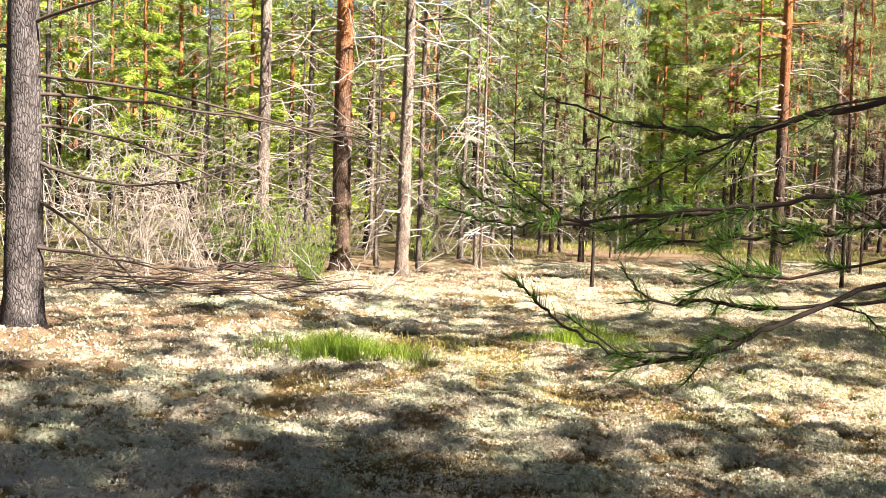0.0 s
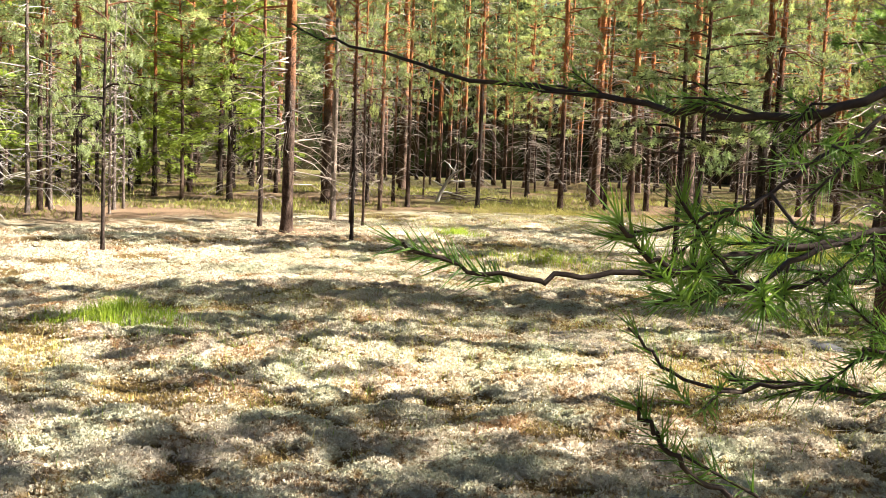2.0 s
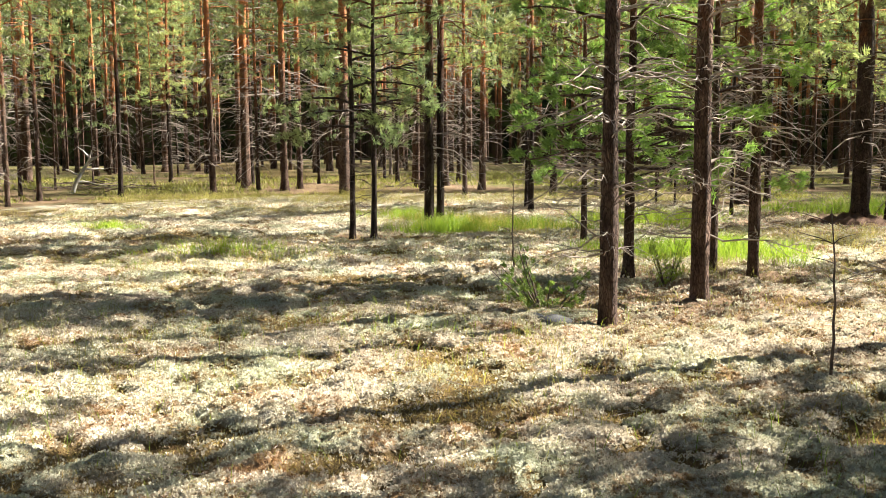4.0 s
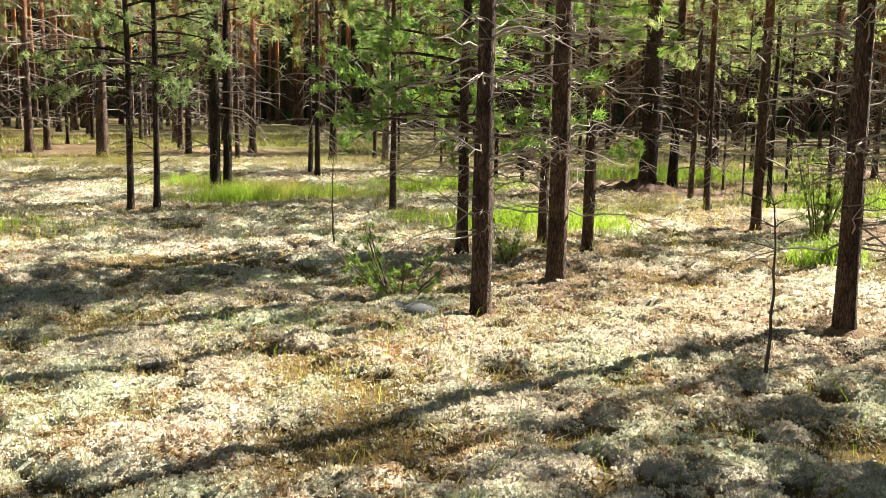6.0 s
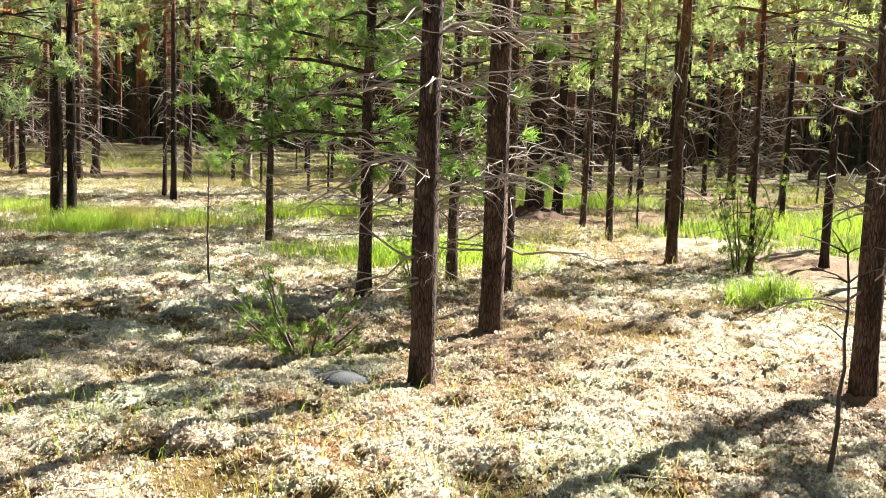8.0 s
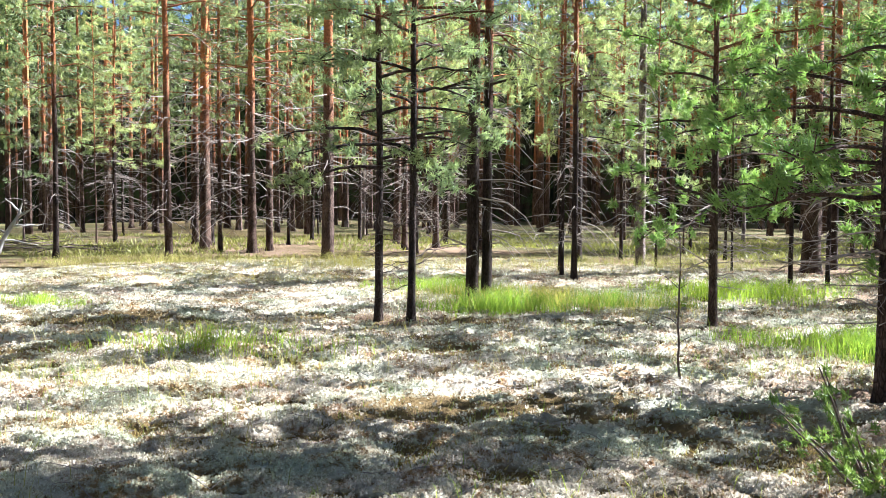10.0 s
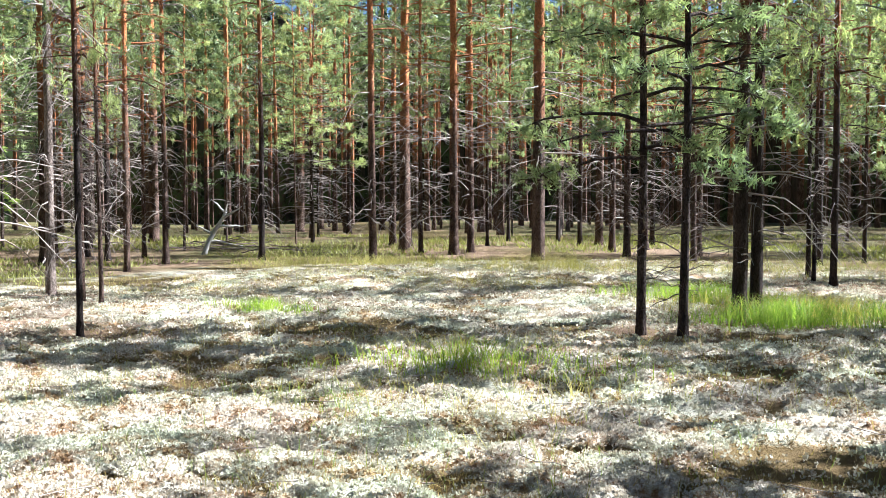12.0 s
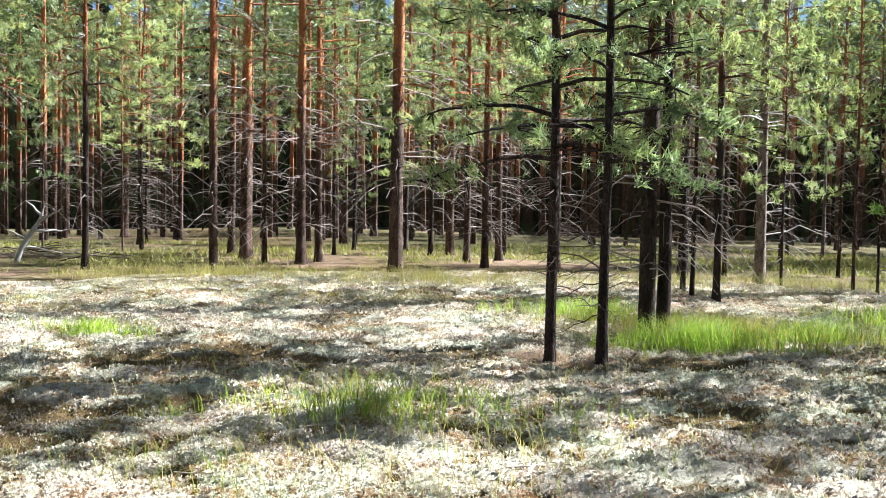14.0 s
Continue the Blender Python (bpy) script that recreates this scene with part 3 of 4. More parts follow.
def far_woods():
    """The trees too deep in the woods to tell apart: trunks and coarse needle masses in one mesh."""
    rng = np.random.RandomState(77)
    tb, nb = Build(), Build()
    for x, y, a in FAR_SPOTS:
        h, r = rng.uniform(12, 18), rng.uniform(0.06, 0.19)
        z0 = float(swell(x, y))
        lean = rng.normal(0, 0.012, 2)
        z = np.array((-0.2, 0.4, 3, 7, h))
        line = np.column_stack([x + lean[0] * z, y + lean[1] * z, z0 + z])
        tb.tube(line, r * np.array((1.3, 1, 0.85, 0.65, 0.15)), 6)
        low = 1.0 if a > radians(44) and rng.uniform() < 0.6 else rng.uniform(3.5, 8.0)
        n = 110
        u = rng.uniform(0, 1, n) ** 0.8
        ang = rng.uniform(0, 6.283, n)
        rad = 1.9 * (1.05 - 0.8 * u) * rng.uniform(0.25, 1, n)
        c = np.column_stack([x + rad * np.cos(ang), y + rad * np.sin(ang), z0 + low + (h - low) * u])
        tuft_cloud(nb, rng, c, np.column_stack([np.cos(ang), np.sin(ang), np.full(n, 0.2)]), 7, 0.5, 0.085, 0.7)
    k = len(tb.f)
    me = bpy.data.meshes.new("far_woods")
    nv = np.concatenate(nb.v)
    me.from_pydata(np.concatenate([np.concatenate(tb.v), nv]).tolist(), [], tb.f + (np.asarray(nb.f) + tb.n).tolist())
    me.materials.append(BARK)
    me.materials.append(NEEDLE_FAR_SHADED)
    me.polygons.foreach_set("material_index", [0] * k + [1] * len(nb.f))
    me.update()
    tagged(new("far_woods", me), "deep pine woods beyond the glade, trunks and green crowns darkened as if shaded", "woods", kind="stuff")


far_woods()

# ---- the ground ----


def axis(lo, hi, step):
    a = np.arange(lo, hi, step)
    far = np.cumsum(step * 1.08 ** np.arange(1, 110))
    far = far[far < 900]
    return np.concatenate([lo - far[::-1], a, a[-1] + far])


def build_ground():
    xs, ys = axis(-5, 8, 0.036), axis(-15.5, -2.5, 0.036)
    gx, gy = np.meshgrid(xs, ys)
    z = floor_z(gx, gy)
    litter = np.zeros_like(z)
    for x, y, d in TREE_SPOTS:
        litter = np.maximum(litter, (0.45 + d) * np.exp(-((gx - x) ** 2 + (gy - y) ** 2) / (0.5 + 5 * d) ** 2))
    for x, y, r, s in ((-8.5, -9.5, 3.0, 0.9), (-14, -1, 4.5, 0.8), (-16, 9, 5, 0.7), (-3.5, -13.8, 1.6, 0.55), (6, -6.5, 2.2, 0.34), (6.5, -8.5, 1.5, 0.25)):
        litter = np.maximum(litter, s * np.exp(-((gx - x) ** 2 + (gy - y) ** 2) / r ** 2))
    out = np.hypot((gx + 0.5) / 9.5, (gy + 3.5) / 15.5) + 0.12 * value_noise(gx / 3, gy / 3, 15)
    aisle = np.exp(-(((gx + 2) * 0.88 + (gy - 6) * 0.47) / 3.0) ** 2) * (gy > 0)
    woods = np.clip((out - 0.9) / 0.5, 0, 1) * (1 - 0.75 * aisle)
    me = bpy.data.meshes.new("ground")
    n, m = gx.shape
    idx = np.arange(n * m).reshape(n, m)
    f = np.stack([idx[:-1, :-1], idx[:-1, 1:], idx[1:, 1:], idx[1:, :-1]], -1).reshape(-1, 4)
    me.from_pydata(np.column_stack([gx.ravel(), gy.ravel(), z.ravel()]).tolist(), [], f.tolist())
    me.polygons.foreach_set("use_smooth", [True] * len(me.polygons))
    att = me.attributes.new("litter", "FLOAT", "POINT")
    att.data.foreach_set("value", litter.ravel())
    att = me.attributes.new("lichen", "FLOAT", "POINT")
    att.data.foreach_set("value", (np.clip((hummock(gx, gy) - 0.022) / 0.045, 0, 1) * lichen_share(gx, gy)).ravel())
    att = me.attributes.new("woods", "FLOAT", "POINT")
    att.data.foreach_set("value", woods.ravel())
    me.materials.append(FLOOR)
    tagged(new("ground", me), "mossy forest floor with needle litter and pale lichen", "ground", kind="structure")


build_ground()


def glade(x, y):
    return np.hypot((x + 0.5) / 9.0, (y + 3.5) / 15.0) + 0.1 * value_noise(x / 1.5, y / 1.5, 16) < 1.1


def close_by(x, y):
    """The stretch of floor along the walk."""
    return (x < 8.2) & (x > -4.5) & (y > -16.2) & (y < -3.0) & (x * 0.55 + y < -4.2) & (x * 0.75 + y > -13.6)


def lichen_tufts(name, seed, n, box, keep, size, blades):
    """Crumbly reindeer lichen: small sprays of short branching tips that cover the cushions."""
    rng = np.random.RandomState(seed)
    x, y = rng.uniform(box[0], box[1], n), rng.uniform(box[2], box[3], n)
    ok = keep(x, y) & glade(x, y)
    x, y = x[ok], y[ok]
    n = len(x)
    ok = rng.uniform(0, 1, n) < 0.10 + lichen_share(x, y) * np.clip((hummock(x, y) - 0.022) / 0.035, 0, 1)
    for tx, ty, d in TREE_SPOTS:
        if abs(tx) < 12 and abs(ty + 4) < 16:
            ok &= (x - tx) ** 2 + (y - ty) ** 2 > (d * 0.5 + rng.uniform(0.02, 0.3, n)) ** 2
    x, y = x[ok], y[ok]
    n = len(x)
    e = 0.03
    z = floor_z(x, y)
    up = np.column_stack([(z - floor_z(x + e, y)) / e, (z - floor_z(x, y + e)) / e, np.ones(n)])
    up /= np.linalg.norm(up, axis=1)[:, None]
    m = n * blades
    big = np.repeat(size * rng.uniform(0.6, 1.35, n), blades)[:, None]
    p = np.repeat(np.column_stack([x, y, z - 0.004]), blades, 0) + rng.normal(0, 0.28, (m, 3)) * big * (1, 1, 0.3)
    d = np.repeat(up, blades, 0) + rng.normal(0, 0.6, (m, 3))
    d /= np.linalg.norm(d, axis=1)[:, None]
    side = np.cross(d, rng.normal(size=(m, 3)))
    side /= np.linalg.norm(side, axis=1)[:, None] + 1e-9
    tip = p + d * big * rng.uniform(0.7, 1.2, (m, 1))
    w = side * big * rng.uniform(0.22, 0.42, (m, 1))
    v = np.stack([p, tip + w, tip - w], 1).reshape(-1, 3)
    me = bpy.data.meshes.new(name)
    me.vertices.add(m * 3)
    me.loops.add(m * 3)
    me.polygons.add(m)
    me.vertices.foreach_set("co", v.ravel())
    me.loops.foreach_set("vertex_index", np.arange(m * 3))
    me.polygons.foreach_set("loop_start", np.arange(m) * 3)
    me.materials.append(LICHEN)
    me.update(calc_edges=True)
    return tagged(new(name, me), "pale grey-white cushions of reindeer lichen covering the ground", "lichen", kind="stuff")


lichen_tufts("lichen_cushions", 1, 620000, (-4.5, 8.2, -16.2, -3.0), close_by, 0.017, 4)
lichen_tufts("lichen_cushions", 2, 260000, (-9.5, 9.5, -18, 12.5), lambda x, y: ~close_by(x, y), 0.027, 4)


def moss(seed, n, box, width):
    """Short mossy shoots and litter between the lichen."""
    rng = np.random.RandomState(seed)
    x, y = rng.uniform(box[0], box[1], n), rng.uniform(box[2], box[3], n)
    ok = rng.uniform(0, 1, n) > 0.1 + lichen_share(x, y) * np.clip(hummock(x, y) / 0.05, 0, 1)
    x, y = x[ok], y[ok]
    n = len(x)
    b = Build()
    p = np.column_stack([x, y, floor_z(x, y) - 0.005])
    b.blades(p, p + np.column_stack([rng.normal(0, 0.018, (n, 2)), rng.uniform(0.012, 0.045, n)]), width * rng.uniform(0.6, 1.4, n), rng)
    tagged(new("moss", b.mesh("moss", MOSS, False)), "olive and rust-brown moss with needle litter", "moss", kind="stuff")


moss(32, 110000, (-6, 9, -17.5, 2), 0.009)
moss(34, 170000, (-2, 8, -14, -5.5), 0.007)


def undergrowth(seed, n):
    """Low berry shoots and grass on the floor of the woods."""
    rng = np.random.RandomState(seed)
    a, d = rng.uniform(radians(-40), radians(97), n), np.sqrt(rng.uniform(15 ** 2, 42 ** 2, n))
    x, y = 3 - d * np.sin(a), -13 + d * np.cos(a)
    ok = (value_noise(x / 3.5, y / 3.5, 51) + 0.5 * value_noise(x, y, 52) > 0.0) & (np.hypot((x + 0.5) / 8.5, (y + 4.5) / 13.0) > 1.3)
    x, y = x[ok], y[ok]
    n = len(x)
    b = Build()
    p = np.column_stack([x, y, swell(x, y) - 0.02])
    b.blades(p, p + np.column_stack([rng.normal(0, 0.09, (n, 2)), rng.uniform(0.05, 0.22, n)]), np.full(n, 0.03), rng)
    tagged(new("undergrowth", b.mesh("undergrowth", UNDER, False)), "low dull green berry shoots and grass under the trees", "undergrowth", kind="stuff")


undergrowth(33, 90000)


def grass(name, seed, n, x, y, rx, ry, tall, mat, label, width=0.005, bend=0.45):
    """A patch of bent blades, thinning towards its rim."""
    rng = np.random.RandomState(seed)
    a, s = rng.uniform(0, 6.283, n), rng.uniform(0, 1, n) ** 0.6
    s = s * (0.75 + 0.3 * np.sin(2 * a + seed) + 0.2 * np.sin(5 * a + 2 * seed))
    gx, gy = x + rx * s * np.cos(a), y + ry * s * np.sin(a)
    gx, gy = gx + rng.normal(0, 0.08, n), gy + rng.normal(0, 0.08, n)
    h = tall * rng.uniform(0.45, 1.15, n) * (1 - 0.35 * s)
    p0 = np.column_stack([gx, gy, floor_z(gx, gy) - 0.01])
    lean = rng.normal(0, bend, (n, 2)) * h[:, None]
    p1 = p0 + np.column_stack([lean * 0.35, h * 0.6])
    p2 = p0 + np.column_stack([lean, h * (1 - 0.3 * bend)])
    w = np.column_stack([rng.normal(0, 1, (n, 2)), np.zeros(n)])
    w *= width / 2 / np.linalg.norm(w, axis=1)[:, None]
    v = np.stack([p0 - w, p0 + w, p1 + w * 0.8, p1 - w * 0.8, p2], 1)
    off = np.arange(n)[:, None] * 5
    faces = (np.array((0, 1, 2, 3)) + off).tolist() + (np.array((3, 2, 4)) + off).tolist()
    me = bpy.data.meshes.new(name)
    me.from_pydata(v.reshape(-1, 3).tolist(), [], faces)
    me.materials.append(mat)
    return tagged(new(name, me), label, "grass", kind="stuff")


GREEN = "bright green tuft of grass among the lichen"
for k, (x, y, rx, ry, n, tall) in enumerate((
        (-1.15, -13.15, 0.9, 0.75, 1500, 0.24), (-1.0, -10.7, 0.7, 0.5, 800, 0.20), (1.35, 0.95, 1.0, 0.8, 1300, 0.36), (2.7, 2.0, 1.5, 1.0, 1000, 0.32),
        (5.5, -1.9, 1.8, 1.0, 2600, 0.34), (8.4, -4.4, 0.6, 0.4, 500, 0.3), (14.2, 2.6, 3.5, 2.4, 3000, 0.4), (9.5, 7.5, 3.5, 2.0, 2600, 0.4),
        (-0.8, -2.9, 1.4, 0.8, 420, 0.24), (-4.4, 0.0, 0.8, 0.5, 450, 0.18), (0.3, 3.4, 1.6, 0.8, 900, 0.3), (4.6, 4.0, 2.2, 1.2, 1500, 0.35), (12.3, -0.6, 2.6, 1.6, 1500, 0.32), (10.8, 1.8, 2.0, 1.5, 1200, 0.32))):
    grass("grass_patch", 100 + k, int(n * 1.3), x, y, rx, ry, tall * 1.1, GRASS, GREEN, 0.007)
DRY = "sparse dry yellowish grass stalks on the forest floor"
for k, (x, y, rx, ry, n, tall) in enumerate((
        (0.0, -9.0, 4.5, 4.5, 1500, 0.20), (4.5, -9.0, 3.2, 3.5, 900, 0.16), (-1.0, -3.0, 5.5, 4.0, 1600, 0.25), (-3.0, 9.0, 6.0, 2.2, 3600, 0.38),
        (1.8, 1.8, 2.4, 1.8, 2200, 0.42), (-8.0, 9.5, 4.0, 3.5, 2600, 0.3), (3.0, 10.5, 5.0, 3.0, 2600, 0.34), (-4.0, 5.5, 5.0, 2.5, 1800, 0.22), (-7.5, 3.5, 3.5, 3.0, 1200, 0.2), (-1.0, -12.4, 1.8, 1.4, 700, 0.18), (5.5, -3.5, 2.5, 2.0, 900, 0.25), (7.5, 0.5, 3.0, 2.5, 1200, 0.32))):
    grass("dry_grass", 200 + k, n, x, y, rx, ry, tall, GRASS_DRY, DRY, 0.004, 0.6)

for k, (x, y, rx, ry, n) in enumerate(((0.5, -11.0, 4.5, 3.5, 650), (3.0, -8.0, 4.0, 3.5, 500), (-1.0, -5.0, 5.0, 3.0, 650), (6.0, -11.0, 2.5, 2.5, 250), (4.0, -2.5, 3.5, 2.5, 500))):
    grass("thin_grass", 300 + k, n, x, y, rx, ry, 0.17, GRASS, "scattered thin green grass blades in the lichen", 0.0035, 0.5)

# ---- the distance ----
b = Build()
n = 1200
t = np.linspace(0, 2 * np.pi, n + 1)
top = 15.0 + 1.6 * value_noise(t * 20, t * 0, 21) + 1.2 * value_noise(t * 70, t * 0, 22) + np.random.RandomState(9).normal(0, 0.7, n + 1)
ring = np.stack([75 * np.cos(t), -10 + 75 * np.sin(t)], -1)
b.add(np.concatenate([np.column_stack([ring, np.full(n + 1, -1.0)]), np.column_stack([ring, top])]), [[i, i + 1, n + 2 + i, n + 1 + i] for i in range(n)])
tagged(new("backdrop", b.mesh("backdrop", BACKDROP)), "distant forest edge on a sheet, shade painted between its trunks", "forest", kind="structure")

# ---- the pine whose boughs hang beside the start of the walk ----


def needle_brush(b, rng, tip, way, n, length, stem=0.11):
    """Paired needles along the last stretch of a twig, swept forwards."""
    way = np.asarray(way, float)
    way /= np.linalg.norm(way)
    s = rng.uniform(0, 1, n)
    p = np.asarray(tip) - way * (stem * (1 - s))[:, None]
    out = rng.normal(0, 1, (n, 3))
    out -= (out @ way)[:, None] * way
    out /= np.linalg.norm(out, axis=1)[:, None]
    d = way * rng.uniform(0.5, 1.2, (n, 1)) + out * (1.0 - 0.5 * s)[:, None]
    d /= np.linalg.norm(d, axis=1)[:, None]
    b.blades(p, p + d * length * rng.uniform(0.75, 1.15, (n, 1)), np.full(n, 0.0021), rng)


def bough(parent, seed, pts, r0, twigs, mat, full=1.0, clear=0.28):
    """One crooked bough from tip to trunk, with side twigs that end in needle brushes."""
    rng = np.random.RandomState(seed)
    p = np.asarray(pts, float)
    fine = np.column_stack([np.interp(np.linspace(0, len(p) - 1, 4 * len(p)), np.arange(len(p)), p[:, i]) for i in range(3)])
    fine += rng.normal(0, 0.0025, fine.shape)
    wood, green = Build(), Build()
    wood.tube(fine, np.linspace(0.0016, r0 * 0.42, len(fine)), 7)
    needle_brush(green, rng, p[0], p[0] - p[1], int(85 * full), 0.04)
    for k in range(twigs):
        i = rng.randint(int(len(fine) * clear), int(len(fine) * 0.78))
        way = fine[max(0, i - 4)] - fine[i]
        way = way / (np.linalg.norm(way) + 1e-6) + rng.normal(0, 1, 3) * (0.5, 0.5, 0.18) + (0, 0, 0.06)
        way /= np.linalg.norm(way)
        L = rng.uniform(0.05, 0.12)
        mid = fine[i] + way * L * 0.5 + rng.normal(0, 0.008, 3)
        end = mid + (way + rng.normal(0, 0.25, 3)) * L * 0.5
        wood.tube([fine[i], mid, end], (0.002, 0.0017, 0.0013), 5)
        needle_brush(green, rng, end, end - mid, int(rng.randint(45, 80) * full), 0.038, min(0.09, L * 0.8))
    w = part("bough", wood.mesh("bough", mat, True), parent)
    g = part("needles", green.mesh("needles", NEEDLE_NEAR, False), w)
    tagged(g, kind="stuff")


fore = new("pine_tree")
fore.location = (6.35, -13.9, float(swell(6.35, -13.9)))
fore_line = trunk_line(np.random.RandomState(4), 7.5, 0.6)
part("trunk", trunk_mesh("trunk", np.random.RandomState(5), fore_line, 0.075, BARK), fore)
tagged(fore, "young pine with long drooping boughs and dark green needle brushes", "pine tree", "pines of the forest")
TREE_SPOTS.append((6.35, -13.9, 0.15))
root = Vector(fore.location)


def local(*pts):
    return [tuple(Vector(q) - root) for q in pts]


JOIN = (6.33, -13.92)
bough(fore, 1, local((5.91, -15.66, 1.45), (5.92, -15.63, 1.42), (5.93, -15.60, 1.39), (5.96, -15.56, 1.36), (5.99, -15.53, 1.34), (6.03, -15.49, 1.33),
                     (6.07, -15.46, 1.34), (6.10, -15.39, 1.36), (6.10, -15.31, 1.39), (6.11, -15.11, 1.45), (6.15, -14.49, 1.5), (*JOIN, 1.5)), 0.012, 9, BOUGH_SHADED, 0.8)
bough(fore, 2, local((5.77, -15.35, 1.46), (5.81, -15.34, 1.41), (5.87, -15.33, 1.40), (5.94, -15.31, 1.41), (6.01, -15.30, 1.41), (6.07, -15.23, 1.41),
                     (6.11, -14.96, 1.43), (6.15, -14.49, 1.48), (*JOIN, 1.42)), 0.010, 9, BOUGH_SHADED, 0.8)
bough(fore, 3, local((5.70, -15.69, 1.56), (5.73, -15.64, 1.54), (5.77, -15.60, 1.53), (5.79, -15.55, 1.53), (5.83, -15.49, 1.53), (5.86, -15.42, 1.53), (5.89, -15.37, 1.55),
                     (5.95, -15.31, 1.56), (6.04, -15.17, 1.59), (6.08, -14.90, 1.62), (6.15, -14.49, 1.65), (*JOIN, 1.62)), 0.012, 13, BOUGH_SHADED, 1.0, 0.52)
bough(fore, 4, local((5.94, -15.78, 1.60), (5.95, -15.74, 1.57), (5.96, -15.68, 1.56), (5.97, -15.58, 1.54), (5.97, -15.41, 1.56), (5.99, -15.25, 1.575)), 0.007, 4, BOUGH_SHADED)
bough(fore, 5, local((5.02, -15.09, 1.84), (5.09, -15.09, 1.82), (5.23, -15.08, 1.79), (5.37, -15.09, 1.75), (5.56, -15.14, 1.73), (5.71, -15.16, 1.71), (5.85, -15.20, 1.69),
                     (5.92, -15.19, 1.70), (5.97, -15.15, 1.72), (6.00, -14.93, 1.77), (6.12, -14.51, 1.84), (*JOIN, 1.86)), 0.017, 11, BOUGH_SHADED, 0.7)
bough(fore, 6, local((5.79, -15.46, 1.56), (5.83, -15.45, 1.57), (5.89, -15.44, 1.59), (5.92, -15.43, 1.60), (5.95, -15.39, 1.63), (5.98, -15.33, 1.67), (6.03, -15.18, 1.73),
                     (6.07, -14.92, 1.79), (6.12, -14.51, 1.88), (*JOIN, 1.95)), 0.005, 6, BOUGH_SHADED, 0.8)
bough(fore, 7, local((5.81, -15.39, 1.49), (5.85, -15.37, 1.50), (5.90, -15.32, 1.51), (5.97, -15.25, 1.52), (6.03, -15.13, 1.53), (6.09, -14.90, 1.56), (6.15, -14.49, 1.6), (*JOIN, 1.56)), 0.011, 17, BOUGH_SHADED)
bough(fore, 8, local((6.02, -15.40, 1.47), (6.04, -15.34, 1.46), (6.06, -15.23, 1.46), (6.09, -14.90, 1.51), (6.15, -14.49, 1.54), (*JOIN, 1.5)), 0.009, 13, BOUGH_SHADED)
rng_f = np.random.RandomState(6)
cb = Build()
cen = [at_height(fore_line, z) + rng_f.normal(0, 0.75, 3) * (1, 1, 0.2) for z in rng_f.uniform(2.7, 7.3, 520)]
tuft_cloud(cb, rng_f, cen, rng_f.normal(0, 0.4, (520, 3)), 14, 0.15, 0.018)
tagged(part("crown", cb.mesh("crown", NEEDLE_NEAR, False), fore), kind="stuff")

# ---- bushes, saplings and dead wood ----


def juniper(seed, tall, wide, stems, mat, m=26):
    """A bush of upright stems, each feathered with short prickly leaves."""
    rng = np.random.RandomState(seed)
    out, fb = [], Build()
    for k in range(stems):
        az = rng.uniform(0, 6.28)
        L = tall * rng.uniform(0.6, 1.1)
        p = limb(rng, (0.05 * np.cos(az), 0.05 * np.sin(az), -0.03), az, L, 1.0 / max(0.25, wide / tall * rng.uniform(0.3, 1.0)), 0.1, 7, 0.12)
        p = p[0] + (p - p[0]) * (L / np.linalg.norm(p[-1] - p[0]))
        b = Build()
        b.tube(p, np.linspace(0.012, 0.003, 7), 5)
        out.append(("stem", b.mesh("stem", TWIG_DARK)))
        s = rng.uniform(1.2, 6, m)
        c = np.column_stack([np.interp(s, np.arange(7), p[:, i]) for i in range(3)]) + rng.normal(0, 0.07 * tall, (m, 3))
        tuft_cloud(fb, rng, c, np.tile((p[-1] - p[0]) / L * 1.2, (m, 1)), 16, 0.055, 0.009, 0.6)
    return out + [("foliage", fb.mesh("foliage", mat, False))]


def dead_shrub(seed, tall, stems, mat, spread=0.28, side=9, split=False):
    """Thin bare stems that rise and cross, with many short side twigs."""
    rng = np.random.RandomState(seed)
    out = []
    for k in range(stems):
        az = rng.uniform(0, 6.28)
        L = tall * rng.uniform(0.45, 1.1)
        start = np.array((0.35 * rng.normal(), 0.35 * rng.normal(), -0.05))
        p = start + np.column_stack([np.linspace(0, 1, 7)[:, None] * np.array((np.cos(az), np.sin(az))) * spread * L * rng.uniform(0.2, 1.6), np.linspace(0, L, 7)])
        p[1:] += np.cumsum(rng.normal(0, 0.035 * L, (6, 3)) * (1, 1, 0.3), axis=0)
        b = Build()
        b.tube(p, np.linspace(0.011, 0.003, 7), 5)
        for j in range(side):
            q = p[rng.randint(1, 6)] + rng.normal(0, 0.002 if split else 0.01, 3)
            t = Build() if split else b
            t.tube(limb(rng, q, rng.uniform(0, 6.28), L * rng.uniform(0.08, 0.3), rng.uniform(-0.3, 0.8), 0.3, 4, 0.2), np.linspace(0.006, 0.002, 4), 3)
            if split:
                out.append(("twig", t.mesh("twig", mat)))
        out.append(("stem", b.mesh("stem", mat)))
    return out


